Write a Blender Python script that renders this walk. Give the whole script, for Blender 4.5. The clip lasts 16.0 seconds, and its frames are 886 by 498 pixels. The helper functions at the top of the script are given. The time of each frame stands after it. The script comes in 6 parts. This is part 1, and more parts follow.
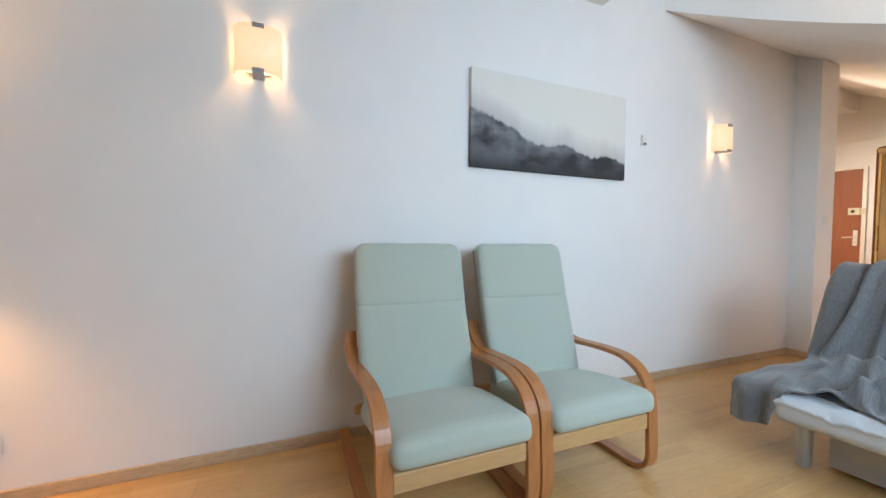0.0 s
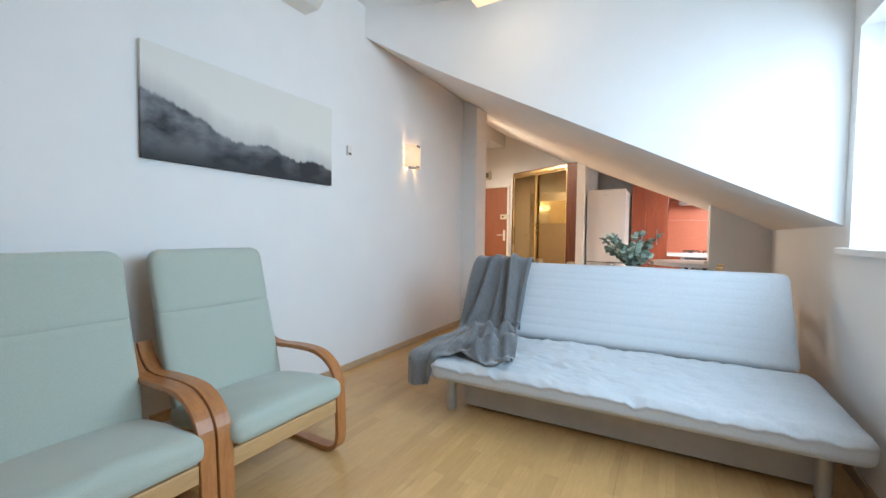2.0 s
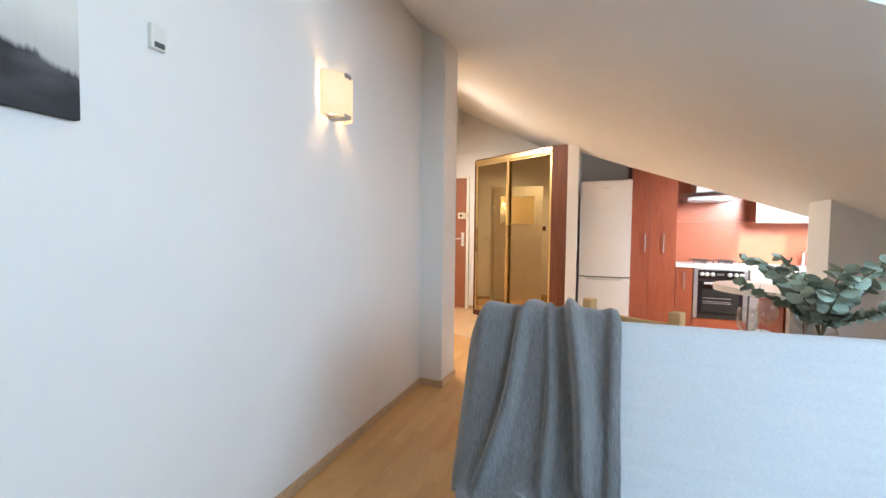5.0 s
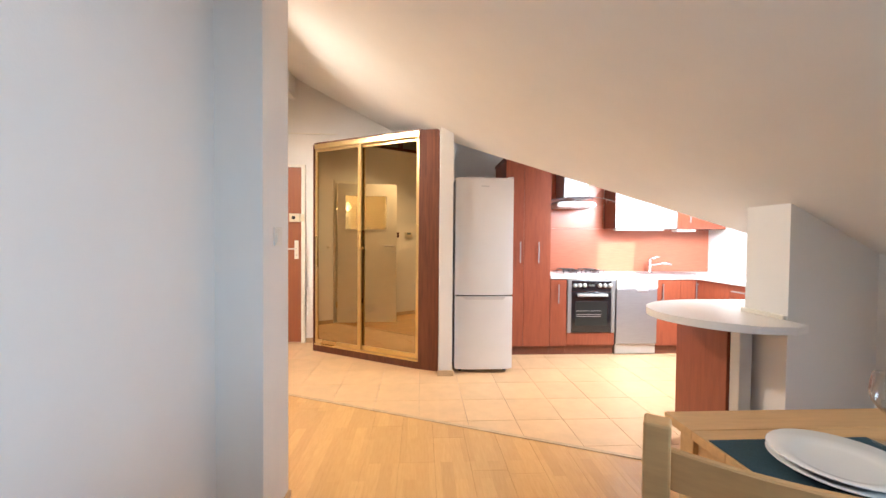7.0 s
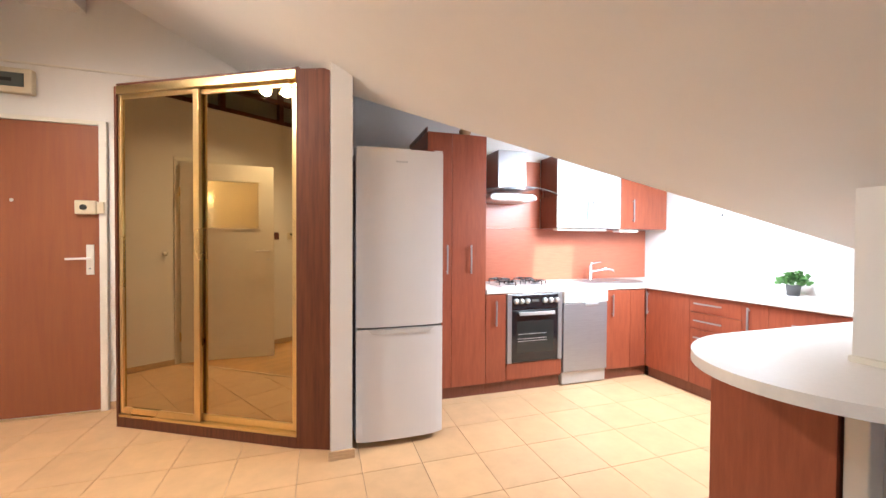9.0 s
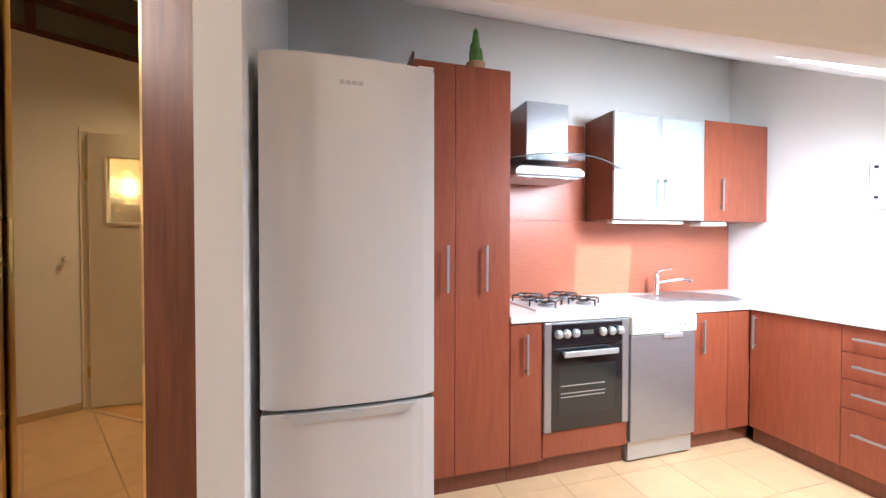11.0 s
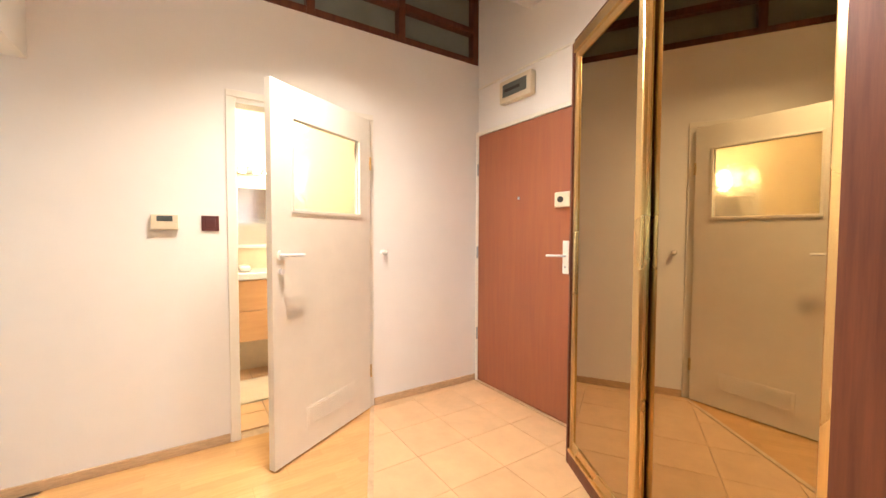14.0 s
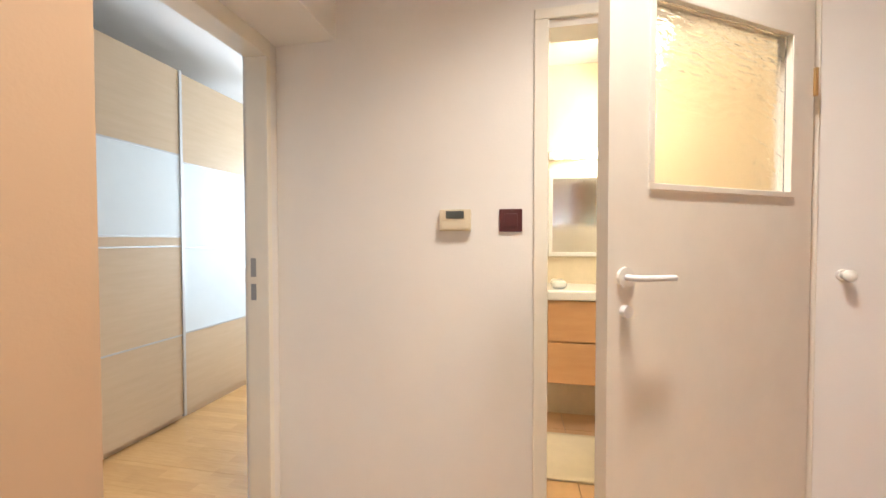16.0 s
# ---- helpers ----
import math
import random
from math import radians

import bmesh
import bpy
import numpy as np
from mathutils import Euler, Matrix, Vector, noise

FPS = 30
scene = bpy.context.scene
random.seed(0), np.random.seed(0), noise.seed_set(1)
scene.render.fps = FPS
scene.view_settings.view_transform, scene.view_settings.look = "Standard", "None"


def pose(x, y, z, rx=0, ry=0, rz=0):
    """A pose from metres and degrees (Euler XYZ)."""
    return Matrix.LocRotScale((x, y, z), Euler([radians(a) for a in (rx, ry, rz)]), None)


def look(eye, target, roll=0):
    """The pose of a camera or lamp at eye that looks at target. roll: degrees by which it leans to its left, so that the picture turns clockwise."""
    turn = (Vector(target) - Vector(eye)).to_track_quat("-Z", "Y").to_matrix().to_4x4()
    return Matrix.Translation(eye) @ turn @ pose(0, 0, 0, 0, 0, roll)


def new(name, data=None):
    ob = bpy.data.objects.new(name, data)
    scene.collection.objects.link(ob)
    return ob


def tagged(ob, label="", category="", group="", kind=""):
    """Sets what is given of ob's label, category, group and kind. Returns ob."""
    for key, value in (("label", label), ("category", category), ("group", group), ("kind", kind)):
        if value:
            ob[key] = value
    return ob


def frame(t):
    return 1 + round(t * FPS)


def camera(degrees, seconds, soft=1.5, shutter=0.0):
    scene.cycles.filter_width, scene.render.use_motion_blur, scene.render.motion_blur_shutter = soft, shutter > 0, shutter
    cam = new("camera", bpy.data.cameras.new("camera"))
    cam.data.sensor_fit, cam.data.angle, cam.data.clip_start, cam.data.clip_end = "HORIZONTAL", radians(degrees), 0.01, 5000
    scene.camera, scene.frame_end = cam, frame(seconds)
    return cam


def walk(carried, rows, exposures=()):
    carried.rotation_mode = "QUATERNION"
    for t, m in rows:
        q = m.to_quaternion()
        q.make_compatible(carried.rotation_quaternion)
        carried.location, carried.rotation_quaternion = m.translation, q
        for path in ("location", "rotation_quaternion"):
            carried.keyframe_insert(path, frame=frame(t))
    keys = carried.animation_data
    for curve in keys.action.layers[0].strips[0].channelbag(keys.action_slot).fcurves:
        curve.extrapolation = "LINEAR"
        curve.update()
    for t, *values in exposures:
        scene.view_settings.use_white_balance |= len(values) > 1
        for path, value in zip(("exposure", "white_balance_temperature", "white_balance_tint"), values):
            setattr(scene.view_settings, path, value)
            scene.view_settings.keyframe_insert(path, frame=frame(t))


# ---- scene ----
cam = camera(97.9, 16.0)
PATH = [
    (0, (2.06, -4.481, 1.084), (0.225, -3.688, 1.016), 0.7),
    (0.5, (2.239, -4.486, 1.093), (0.556, -3.408, 1.03), 0.4),
    (1, (2.328, -4.459, 1.106), (0.832, -3.133, 1.033), 0.4),
    (1.5, (2.361, -4.401, 1.109), (1.078, -2.869, 1.039), 0.4),
    (2, (2.288, -4.322, 1.133), (1.269, -2.603, 1.057), 0.7),
    (2.5, (2.157, -4.224, 1.13), (1.338, -2.401, 1.054), 0.7),
    (3, (1.993, -4.034, 1.127), (1.23, -2.187, 1.051), 0.8),
    (3.5, (1.819, -3.767, 1.15), (1.054, -1.921, 1.064), 0.6),
    (3.7, (1.746, -3.658, 1.157), (0.975, -1.814, 1.068), 0.7),
    (5.8, (1.01, -2.283, 1.236), (0.47, -0.358, 1.181), 0.6),
    (6, (0.959, -2.169, 1.234), (0.541, -0.213, 1.188), 0.5),
    (6.5, (0.883, -1.879, 1.255), (0.798, 0.119, 1.212), 0.7),
    (7, (0.819, -1.574, 1.256), (0.929, 0.423, 1.209), 0.5),
    (7.5, (0.778, -1.227, 1.224), (0.899, 0.769, 1.188), 0.3),
    (8, (0.778, -0.917, 1.204), (0.918, 1.078, 1.181), 0.3),
    (8.5, (0.817, -0.625, 1.245), (1.211, 1.335, 1.213), 0.3),
    (9, (0.923, -0.347, 1.263), (1.532, 1.558, 1.23), 0.3),
    (9.2, (0.979, -0.227, 1.251), (1.654, 1.655, 1.225), 0.2),
    (11.5, (1.4, 0.83, 1.262), (1.813, 2.786, 1.223), -0.1),
    (12, (1.424, 0.798, 1.287), (1.213, 2.786, 1.241), 0.3),
    (12.5, (1.381, 0.781, 1.289), (0.7, 2.661, 1.242), 0.6),
    (13, (1.279, 0.787, 1.305), (0.231, 2.488, 1.236), 0.7),
    (13.5, (1.168, 0.918, 1.274), (-0.286, 2.291, 1.206), 0.4),
    (14, (1.001, 1.06, 1.276), (-0.67, 2.156, 1.198), 0.2),
    (14.5, (0.797, 1.163, 1.273), (-1.034, 1.965, 1.2), 0.0),
    (15, (0.51, 1.199, 1.278), (-1.443, 1.621, 1.201), -0.1),
    (15.5, (0.213, 1.201, 1.278), (-1.784, 1.256, 1.196), -0.2),
    (16, (-0.114, 1.192, 1.257), (-2.075, 0.808, 1.21), -0.05),
]
EXPOSURE = [(0, 0.14, 6400, 9), (1.5, 0.1, 6350, 8), (2.5, 0.0, 6250, 7), (3.6, -0.02, 6250, 6), (5.8, 0.36, 6250, 8), (7.0, 0.36, 6050, 8), (8.0, 0.18, 5950, 9), (9.2, 0.12, 5950, 10), (11.3, -0.06, 5650, 7), (12.0, -0.02, 5700, 7), (12.8, 0.52, 6250, 11), (14.5, 0.58, 6000, 9), (16, 0.02, 5750, 8)]
walk(cam, [(t, look(eye, target, roll)) for t, eye, target, roll in PATH], EXPOSURE)

# ---- world and light ----
world = bpy.data.worlds.new("sky_world")
scene.world = world
world.use_nodes = True
wn = world.node_tree
sky = wn.nodes.new("ShaderNodeTexSky")
sky.sky_type, sky.sun_disc = "NISHITA", False
sky.sun_elevation, sky.sun_rotation = radians(29), radians(173)
wn.links.new(sky.outputs["Color"], wn.nodes["Background"].inputs["Color"])
wn.nodes["Background"].inputs["Strength"].default_value = 0.12

KITCHEN_SUN = Vector((0.10, -0.85, 0.47)).normalized()


def lamp(name, kind, at, power, colour, size=0.1, size_y=None, target=None, spot=None, spread=180):
    data = bpy.data.lights.new(name, kind)
    data.energy, data.color = power, colour
    if kind == "AREA":
        data.shape, data.size, data.size_y = "RECTANGLE", size, size_y or size
        data.spread = radians(spread)
    elif kind in ("POINT", "SPOT"):
        data.shadow_soft_size = size
        if spot:
            data.spot_size, data.spot_blend = radians(spot), 0.9
    ob = new(name, data)
    ob.matrix_world = look(at, target) if target else pose(*at)
    return ob


WARM, COOL = (1.0, 0.52, 0.20), (0.585, 0.785, 1.0)
sun = new("sun", bpy.data.lights.new("sun", "SUN"))
sun.data.energy, sun.data.angle, sun.data.color = 5.0, radians(0.6), (1.0, 0.95, 0.88)
sun.matrix_world = look(KITCHEN_SUN * 20, (0, 0, 0))
# window lamp, widened along with the opening to brighten wall and floor
lamp("window_daylight", "AREA", (3.31, -2.85, 1.66), 84, COOL, 2.3, 1.05, (0.5, -2.1, 0.05), spread=178)
lamp("roof_window_daylight", "AREA", (3.44, 1.52, 1.93), 112, (0.92, 0.96, 1.0), 0.62, 0.75, (3.05, 2.5, 0.75))
# added fill that brightens the bedroom from an unseen, presumed window
lamp("bedroom_fill", "AREA", (-4.3, -0.55, 1.5), 58, (0.92, 0.97, 1.0), 0.8, 1.2, (0, -0.6, 2.3))

# ---- mesh helpers ----
MAIN_A, MAIN_B = 2.80, 0.52      # main roof slope: z = MAIN_A - MAIN_B * x
KIT_A, KIT_B = 0.906, 0.585      # kitchen slope: z = KIT_A + KIT_B * y


def main_z(x):
    return MAIN_A - MAIN_B * x


def kit_z(y):
    return KIT_A + KIT_B * y


def link(name, bm, material, parent=None, label="", smooth=False):
    me = bpy.data.meshes.new(name)
    bmesh.ops.recalc_face_normals(bm, faces=bm.faces)
    if smooth:
        for f in bm.faces:
            f.smooth = True
    bm.to_mesh(me)
    bm.free()
    me.materials.append(material)
    ob = new(name, me)
    if parent:
        ob.parent = parent
    if label:
        tagged(ob, label)
    return ob


def part(name, bm, material, parent, label="", smooth=False):
    return link(name, bm, material, parent, label, smooth)


def thing(name, at, label, category, group="", turn=0.0):
    ob = new(name)
    ob.matrix_world = pose(*at, 0, 0, turn)
    return tagged(ob, label, category, group)


def structure(name, bm, material, label="", parent=None, smooth=False):
    return tagged(link(name, bm, material, parent, label, smooth), kind="structure")


def add_box(bm, x0, y0, z0, x1, y1, z1, bevel=0.0, segs=2):
    made = bmesh.ops.create_cube(bm, size=1)["verts"]
    for v in made:
        v.co = Vector(((x0 + x1) / 2 + v.co.x * (x1 - x0), (y0 + y1) / 2 + v.co.y * (y1 - y0), (z0 + z1) / 2 + v.co.z * (z1 - z0)))
    if bevel:
        edges = list({e for v in made for e in v.link_edges})
        bmesh.ops.bevel(bm, geom=edges, offset=bevel, segments=segs, affect="EDGES", profile=0.5)
    return bm


def box(x0, y0, z0, x1, y1, z1, bevel=0.0, segs=2):
    return add_box(bmesh.new(), x0, y0, z0, x1, y1, z1, bevel, segs)


def boxes(*rows, bevel=0.0):
    bm = bmesh.new()
    for r in rows:
        add_box(bm, *r, bevel=bevel)
    return bm


def prism(points, lift, bm=None):
    """A closed solid from a planar outline and an offset."""
    bm = bm or bmesh.new()
    lift = Vector(lift)
    a = [bm.verts.new(p) for p in points]
    b = [bm.verts.new(Vector(p) + lift) for p in points]
    bm.faces.new(a)
    bm.faces.new(b[::-1])
    n = len(a)
    for i in range(n):
        bm.faces.new((a[i], b[i], b[(i + 1) % n], a[(i + 1) % n]))
    return bm


def bevel_all(bm, offset, segs=2):
    bmesh.ops.bevel(bm, geom=list(bm.edges), offset=offset, segments=segs, affect="EDGES", profile=0.5)
    return bm


def add_cyl(bm, a, b, r, r2=None, segs=20, caps=True):
    a, b = Vector(a), Vector(b)
    q = (b - a).to_track_quat("Z", "Y").to_matrix().to_4x4()
    m = Matrix.Translation((a + b) / 2) @ q
    bmesh.ops.create_cone(bm, cap_ends=caps, segments=segs, radius1=r, radius2=r if r2 is None else r2, depth=(b - a).length, matrix=m)
    return bm


def cyl(a, b, r, r2=None, segs=20):
    return add_cyl(bmesh.new(), a, b, r, r2, segs)


def lathe(profile, segs=28, bm=None, at=(0, 0, 0)):
    """A turned shape from (radius, height) rows."""
    bm = bm or bmesh.new()
    rings = []
    for r, z in profile:
        if r < 1e-5:
            rings.append([bm.verts.new((at[0], at[1], at[2] + z))])
        else:
            rings.append([bm.verts.new((at[0] + r * math.cos(2 * math.pi * i / segs), at[1] + r * math.sin(2 * math.pi * i / segs), at[2] + z)) for i in range(segs)])
    for p, q in zip(rings, rings[1:]):
        for i in range(segs):
            j = (i + 1) % segs
            if len(p) == 1 and len(q) == 1:
                continue
            if len(p) == 1:
                bm.faces.new((p[0], q[i], q[j]))
            elif len(q) == 1:
                bm.faces.new((p[i], p[j], q[0]))
            else:
                bm.faces.new((p[i], p[j], q[j], q[i]))
    return bm


def strip(path, width_dir, width, thick, bm=None):
    """A bent lath: a rectangular section swept along a planar path."""
    bm = bm or bmesh.new()
    w = Vector(width_dir).normalized() * width / 2
    path = [Vector(p) for p in path]
    rings = []
    for i, p in enumerate(path):
        d = (path[min(i + 1, len(path) - 1)] - path[max(i - 1, 0)]).normalized()
        n = d.cross(w).normalized() * thick / 2
        e = 0.18
        rings.append([bm.verts.new(p + s * w * a + n * b) for s, a, b in ((1, 1, -1 + 2 * e), (1, 1, 1 - 2 * e), (1, 1 - e * .4, 1), (-1, 1 - e * .4, 1), (-1, 1, 1 - 2 * e), (-1, 1, -1 + 2 * e), (-1, 1 - e * .4, -1), (1, 1 - e * .4, -1))])
    k = len(rings[0])
    for p, q in zip(rings, rings[1:]):
        for i in range(k):
            bm.faces.new((p[i], p[(i + 1) % k], q[(i + 1) % k], q[i]))
    bm.faces.new(rings[0][::-1])
    bm.faces.new(rings[-1])
    return bm


def smooth_path(points, steps=6):
    """Catmull-Rom through the points."""
    pts = [Vector(p) for p in points]
    pts = [pts[0] * 2 - pts[1]] + pts + [pts[-1] * 2 - pts[-2]]
    out = []
    for i in range(1, len(pts) - 2):
        p0, p1, p2, p3 = pts[i - 1:i + 3]
        for k in range(steps):
            t = k / steps
            out.append(0.5 * (2 * p1 + (p2 - p0) * t + (2 * p0 - 5 * p1 + 4 * p2 - p3) * t * t + (3 * p1 - p0 - 3 * p2 + p3) * t ** 3))
    return out + [pts[-2]]


def tube(points, r, segs=10, bm=None):
    bm = bm or bmesh.new()
    pts = [Vector(p) for p in points]
    rings = []
    ref = Vector((0.3, 0.2, 0.93))
    for i, p in enumerate(pts):
        d = (pts[min(i + 1, len(pts) - 1)] - pts[max(i - 1, 0)]).normalized()
        u = d.cross(ref).normalized()
        v = d.cross(u)
        rings.append([bm.verts.new(p + r * (u * math.cos(2 * math.pi * k / segs) + v * math.sin(2 * math.pi * k / segs))) for k in range(segs)])
    for p, q in zip(rings, rings[1:]):
        for k in range(segs):
            bm.faces.new((p[k], p[(k + 1) % segs], q[(k + 1) % segs], q[k]))
    bm.faces.new(rings[0][::-1])
    bm.faces.new(rings[-1])
    return bm


def clip(poly, a, b, c):
    """The part of a convex outline where a*x + b*y <= c."""
    out = []
    for i, p in enumerate(poly):
        q = poly[(i + 1) % len(poly)]
        dp, dq = a * p[0] + b * p[1] - c, a * q[0] + b * q[1] - c
        if dp <= 0:
            out.append(p)
        if dp * dq < 0:
            t = dp / (dp - dq)
            out.append((p[0] + t * (q[0] - p[0]), p[1] + t * (q[1] - p[1])))
    return out


# ---- materials ----
def material(name, colour, rough=0.6, metal=0.0, vary=0.06, scale=6.0, bump=0.0, bump_scale=80.0, stretch=(1, 1, 1), spec=0.5, coat=0.0,
             colour2=None, stain=0.0, per_object=0.0, island=0.0, rough_vary=0.08, sheen=0.0, coords="Object"):
    """A painted, wooden, woven or metal surface: grain, broad stains and fine relief."""
    m = bpy.data.materials.new(name)
    m.use_nodes = True
    nt, n, l = m.node_tree, m.node_tree.nodes, m.node_tree.links
    bsdf = n["Principled BSDF"]
    bsdf.inputs["Roughness"].default_value, bsdf.inputs["Metallic"].default_value = rough, metal
    bsdf.inputs["Specular IOR Level"].default_value = spec
    bsdf.inputs["Coat Weight"].default_value = coat
    bsdf.inputs["Coat Roughness"].default_value = 0.12
    bsdf.inputs["Sheen Weight"].default_value = sheen
    tc, mp = n.new("ShaderNodeTexCoord"), n.new("ShaderNodeMapping")
    mp.inputs["Scale"].default_value = stretch
    l.new(tc.outputs[coords], mp.inputs["Vector"])
    grain = n.new("ShaderNodeTexNoise")
    grain.inputs["Scale"].default_value, grain.inputs["Detail"].default_value = scale, 8
    grain.inputs["Roughness"].default_value = 0.62
    l.new(mp.outputs["Vector"], grain.inputs["Vector"])
    broad = n.new("ShaderNodeTexNoise")
    broad.inputs["Scale"].default_value, broad.inputs["Detail"].default_value = 1.3, 3
    l.new(tc.outputs[coords], broad.inputs["Vector"])
    c1 = Vector(colour)
    c2 = Vector(colour2) if colour2 else c1 * (1 - 2.2 * vary)
    ramp = n.new("ShaderNodeValToRGB")
    ramp.color_ramp.elements[0].position, ramp.color_ramp.elements[1].position = 0.32, 0.68
    ramp.color_ramp.elements[0].color, ramp.color_ramp.elements[1].color = (*c2, 1), (*(c1 if colour2 else c1 * (1 + 0.6 * vary)), 1)
    l.new(grain.outputs["Fac"], ramp.inputs["Fac"])
    hsv = n.new("ShaderNodeHueSaturation")
    l.new(ramp.outputs["Color"], hsv.inputs["Color"])
    total = n.new("ShaderNodeMath")
    total.operation = "MULTIPLY_ADD"
    total.inputs[1].default_value, total.inputs[2].default_value = 2 * (stain + vary * 0.5), 1 - (stain + vary * 0.5)
    l.new(broad.outputs["Fac"], total.inputs[0])
    value = total.outputs[0]
    for amount, socket in ((per_object, "object"), (island, "island")):
        if amount:
            src = n.new("ShaderNodeObjectInfo").outputs["Random"] if socket == "object" else n.new("ShaderNodeNewGeometry").outputs["Random Per Island"]
            ma, mul = n.new("ShaderNodeMath"), n.new("ShaderNodeMath")
            ma.operation, mul.operation = "MULTIPLY_ADD", "MULTIPLY"
            ma.inputs[1].default_value, ma.inputs[2].default_value = 2 * amount, 1 - amount
            l.new(src, ma.inputs[0])
            l.new(value, mul.inputs[0])
            l.new(ma.outputs[0], mul.inputs[1])
            value = mul.outputs[0]
    l.new(value, hsv.inputs["Value"])
    l.new(hsv.outputs["Color"], bsdf.inputs["Base Color"])
    rr = n.new("ShaderNodeMapRange")
    rr.inputs["To Min"].default_value, rr.inputs["To Max"].default_value = max(0.02, rough - rough_vary), min(1, rough + rough_vary)
    l.new(broad.outputs["Fac"], rr.inputs["Value"])
    l.new(rr.outputs["Result"], bsdf.inputs["Roughness"])
    if bump:
        fine, bp = n.new("ShaderNodeTexNoise"), n.new("ShaderNodeBump")
        fine.inputs["Scale"].default_value, fine.inputs["Detail"].default_value = bump_scale, 4
        l.new(mp.outputs["Vector"], fine.inputs["Vector"])
        bp.inputs["Strength"].default_value, bp.inputs["Distance"].default_value = bump, 0.004
        l.new(fine.outputs["Fac"], bp.inputs["Height"])
        l.new(bp.outputs["Normal"], bsdf.inputs["Normal"])
    return m


def glass(name, tint=(1, 1, 1), rough=0.0, bump=0.0, bump_scale=30.0, ior=1.45, stretch=(1, 1, 1)):
    m = material(name, tint, rough, vary=0.0, bump=bump, bump_scale=bump_scale, rough_vary=0.0, stretch=stretch)
    m.node_tree.nodes["Principled BSDF"].inputs["Transmission Weight"].default_value = 1.0
    m.node_tree.nodes["Principled BSDF"].inputs["IOR"].default_value = ior
    return m


def thin_glass(name):
    """Clear thin glass: see-through, with a reflection that grows towards the rim."""
    m = bpy.data.materials.new(name)
    m.use_nodes = True
    n, l = m.node_tree.nodes, m.node_tree.links
    n.remove(n["Principled BSDF"])
    clear, shine, mix = n.new("ShaderNodeBsdfTransparent"), n.new("ShaderNodeBsdfGlossy"), n.new("ShaderNodeMixShader")
    rim, power, gain = n.new("ShaderNodeLayerWeight"), n.new("ShaderNodeMath"), n.new("ShaderNodeMath")
    clear.inputs["Color"].default_value = (0.97, 0.98, 0.98, 1)
    shine.inputs["Roughness"].default_value = 0.02
    power.operation, gain.operation = "POWER", "MULTIPLY_ADD"
    power.inputs[1].default_value, gain.inputs[1].default_value, gain.inputs[2].default_value = 2.5, 0.7, 0.07
    l.new(rim.outputs["Facing"], power.inputs[0])
    l.new(power.outputs[0], gain.inputs[0])
    l.new(gain.outputs[0], mix.inputs["Fac"])
    l.new(clear.outputs["BSDF"], mix.inputs[1])
    l.new(shine.outputs["BSDF"], mix.inputs[2])
    l.new(mix.outputs["Shader"], n["Material Output"].inputs["Surface"])
    return m


def glow(name, colour, strength, base=(0.9, 0.85, 0.75)):
    m = material(name, base, 0.4)
    b = m.node_tree.nodes["Principled BSDF"]
    b.inputs["Emission Color"].default_value, b.inputs["Emission Strength"].default_value = (*colour, 1), strength
    return m


def parquet(name):
    """Oak-like three-strip boards: each board an object; short staves told apart within it."""
    m = material(name, (0.66, 0.40, 0.168), 0.24, vary=0.07, scale=9, stretch=(9, 1, 1), colour2=(0.60, 0.350, 0.140), per_object=0.04, rough_vary=0.04)
    n, l = m.node_tree.nodes, m.node_tree.links
    bsdf = n["Principled BSDF"]
    col = bsdf.inputs["Base Color"].links[0].from_socket
    tc, mp, br = n.new("ShaderNodeTexCoord"), n.new("ShaderNodeMapping"), n.new("ShaderNodeTexBrick")
    mp.inputs["Rotation"].default_value = (0, 0, radians(90))
    l.new(tc.outputs["Object"], mp.inputs["Vector"])
    l.new(mp.outputs["Vector"], br.inputs["Vector"])
    br.inputs["Scale"].default_value = 1.0
    br.inputs["Brick Width"].default_value, br.inputs["Row Height"].default_value = 0.42, 0.0667
    br.inputs["Mortar Size"].default_value, br.inputs["Mortar Smooth"].default_value = 0.0006, 0.5
    br.inputs["Bias"].default_value = 0.0
    br.offset, br.offset_frequency = 0.37, 2
    br.inputs["Color1"].default_value, br.inputs["Color2"].default_value = (1.05, 1.045, 1.03, 1), (0.89, 0.87, 0.84, 1)
    br.inputs["Mortar"].default_value = (0.90, 0.88, 0.85, 1)
    mix = n.new("ShaderNodeMix")
    mix.data_type, mix.blend_type = "RGBA", "MULTIPLY"
    mix.inputs["Factor"].default_value = 0.85
    l.new(col, mix.inputs[6])
    l.new(br.outputs["Color"], mix.inputs[7])
    l.new(mix.outputs[2], bsdf.inputs["Base Color"])
    return m


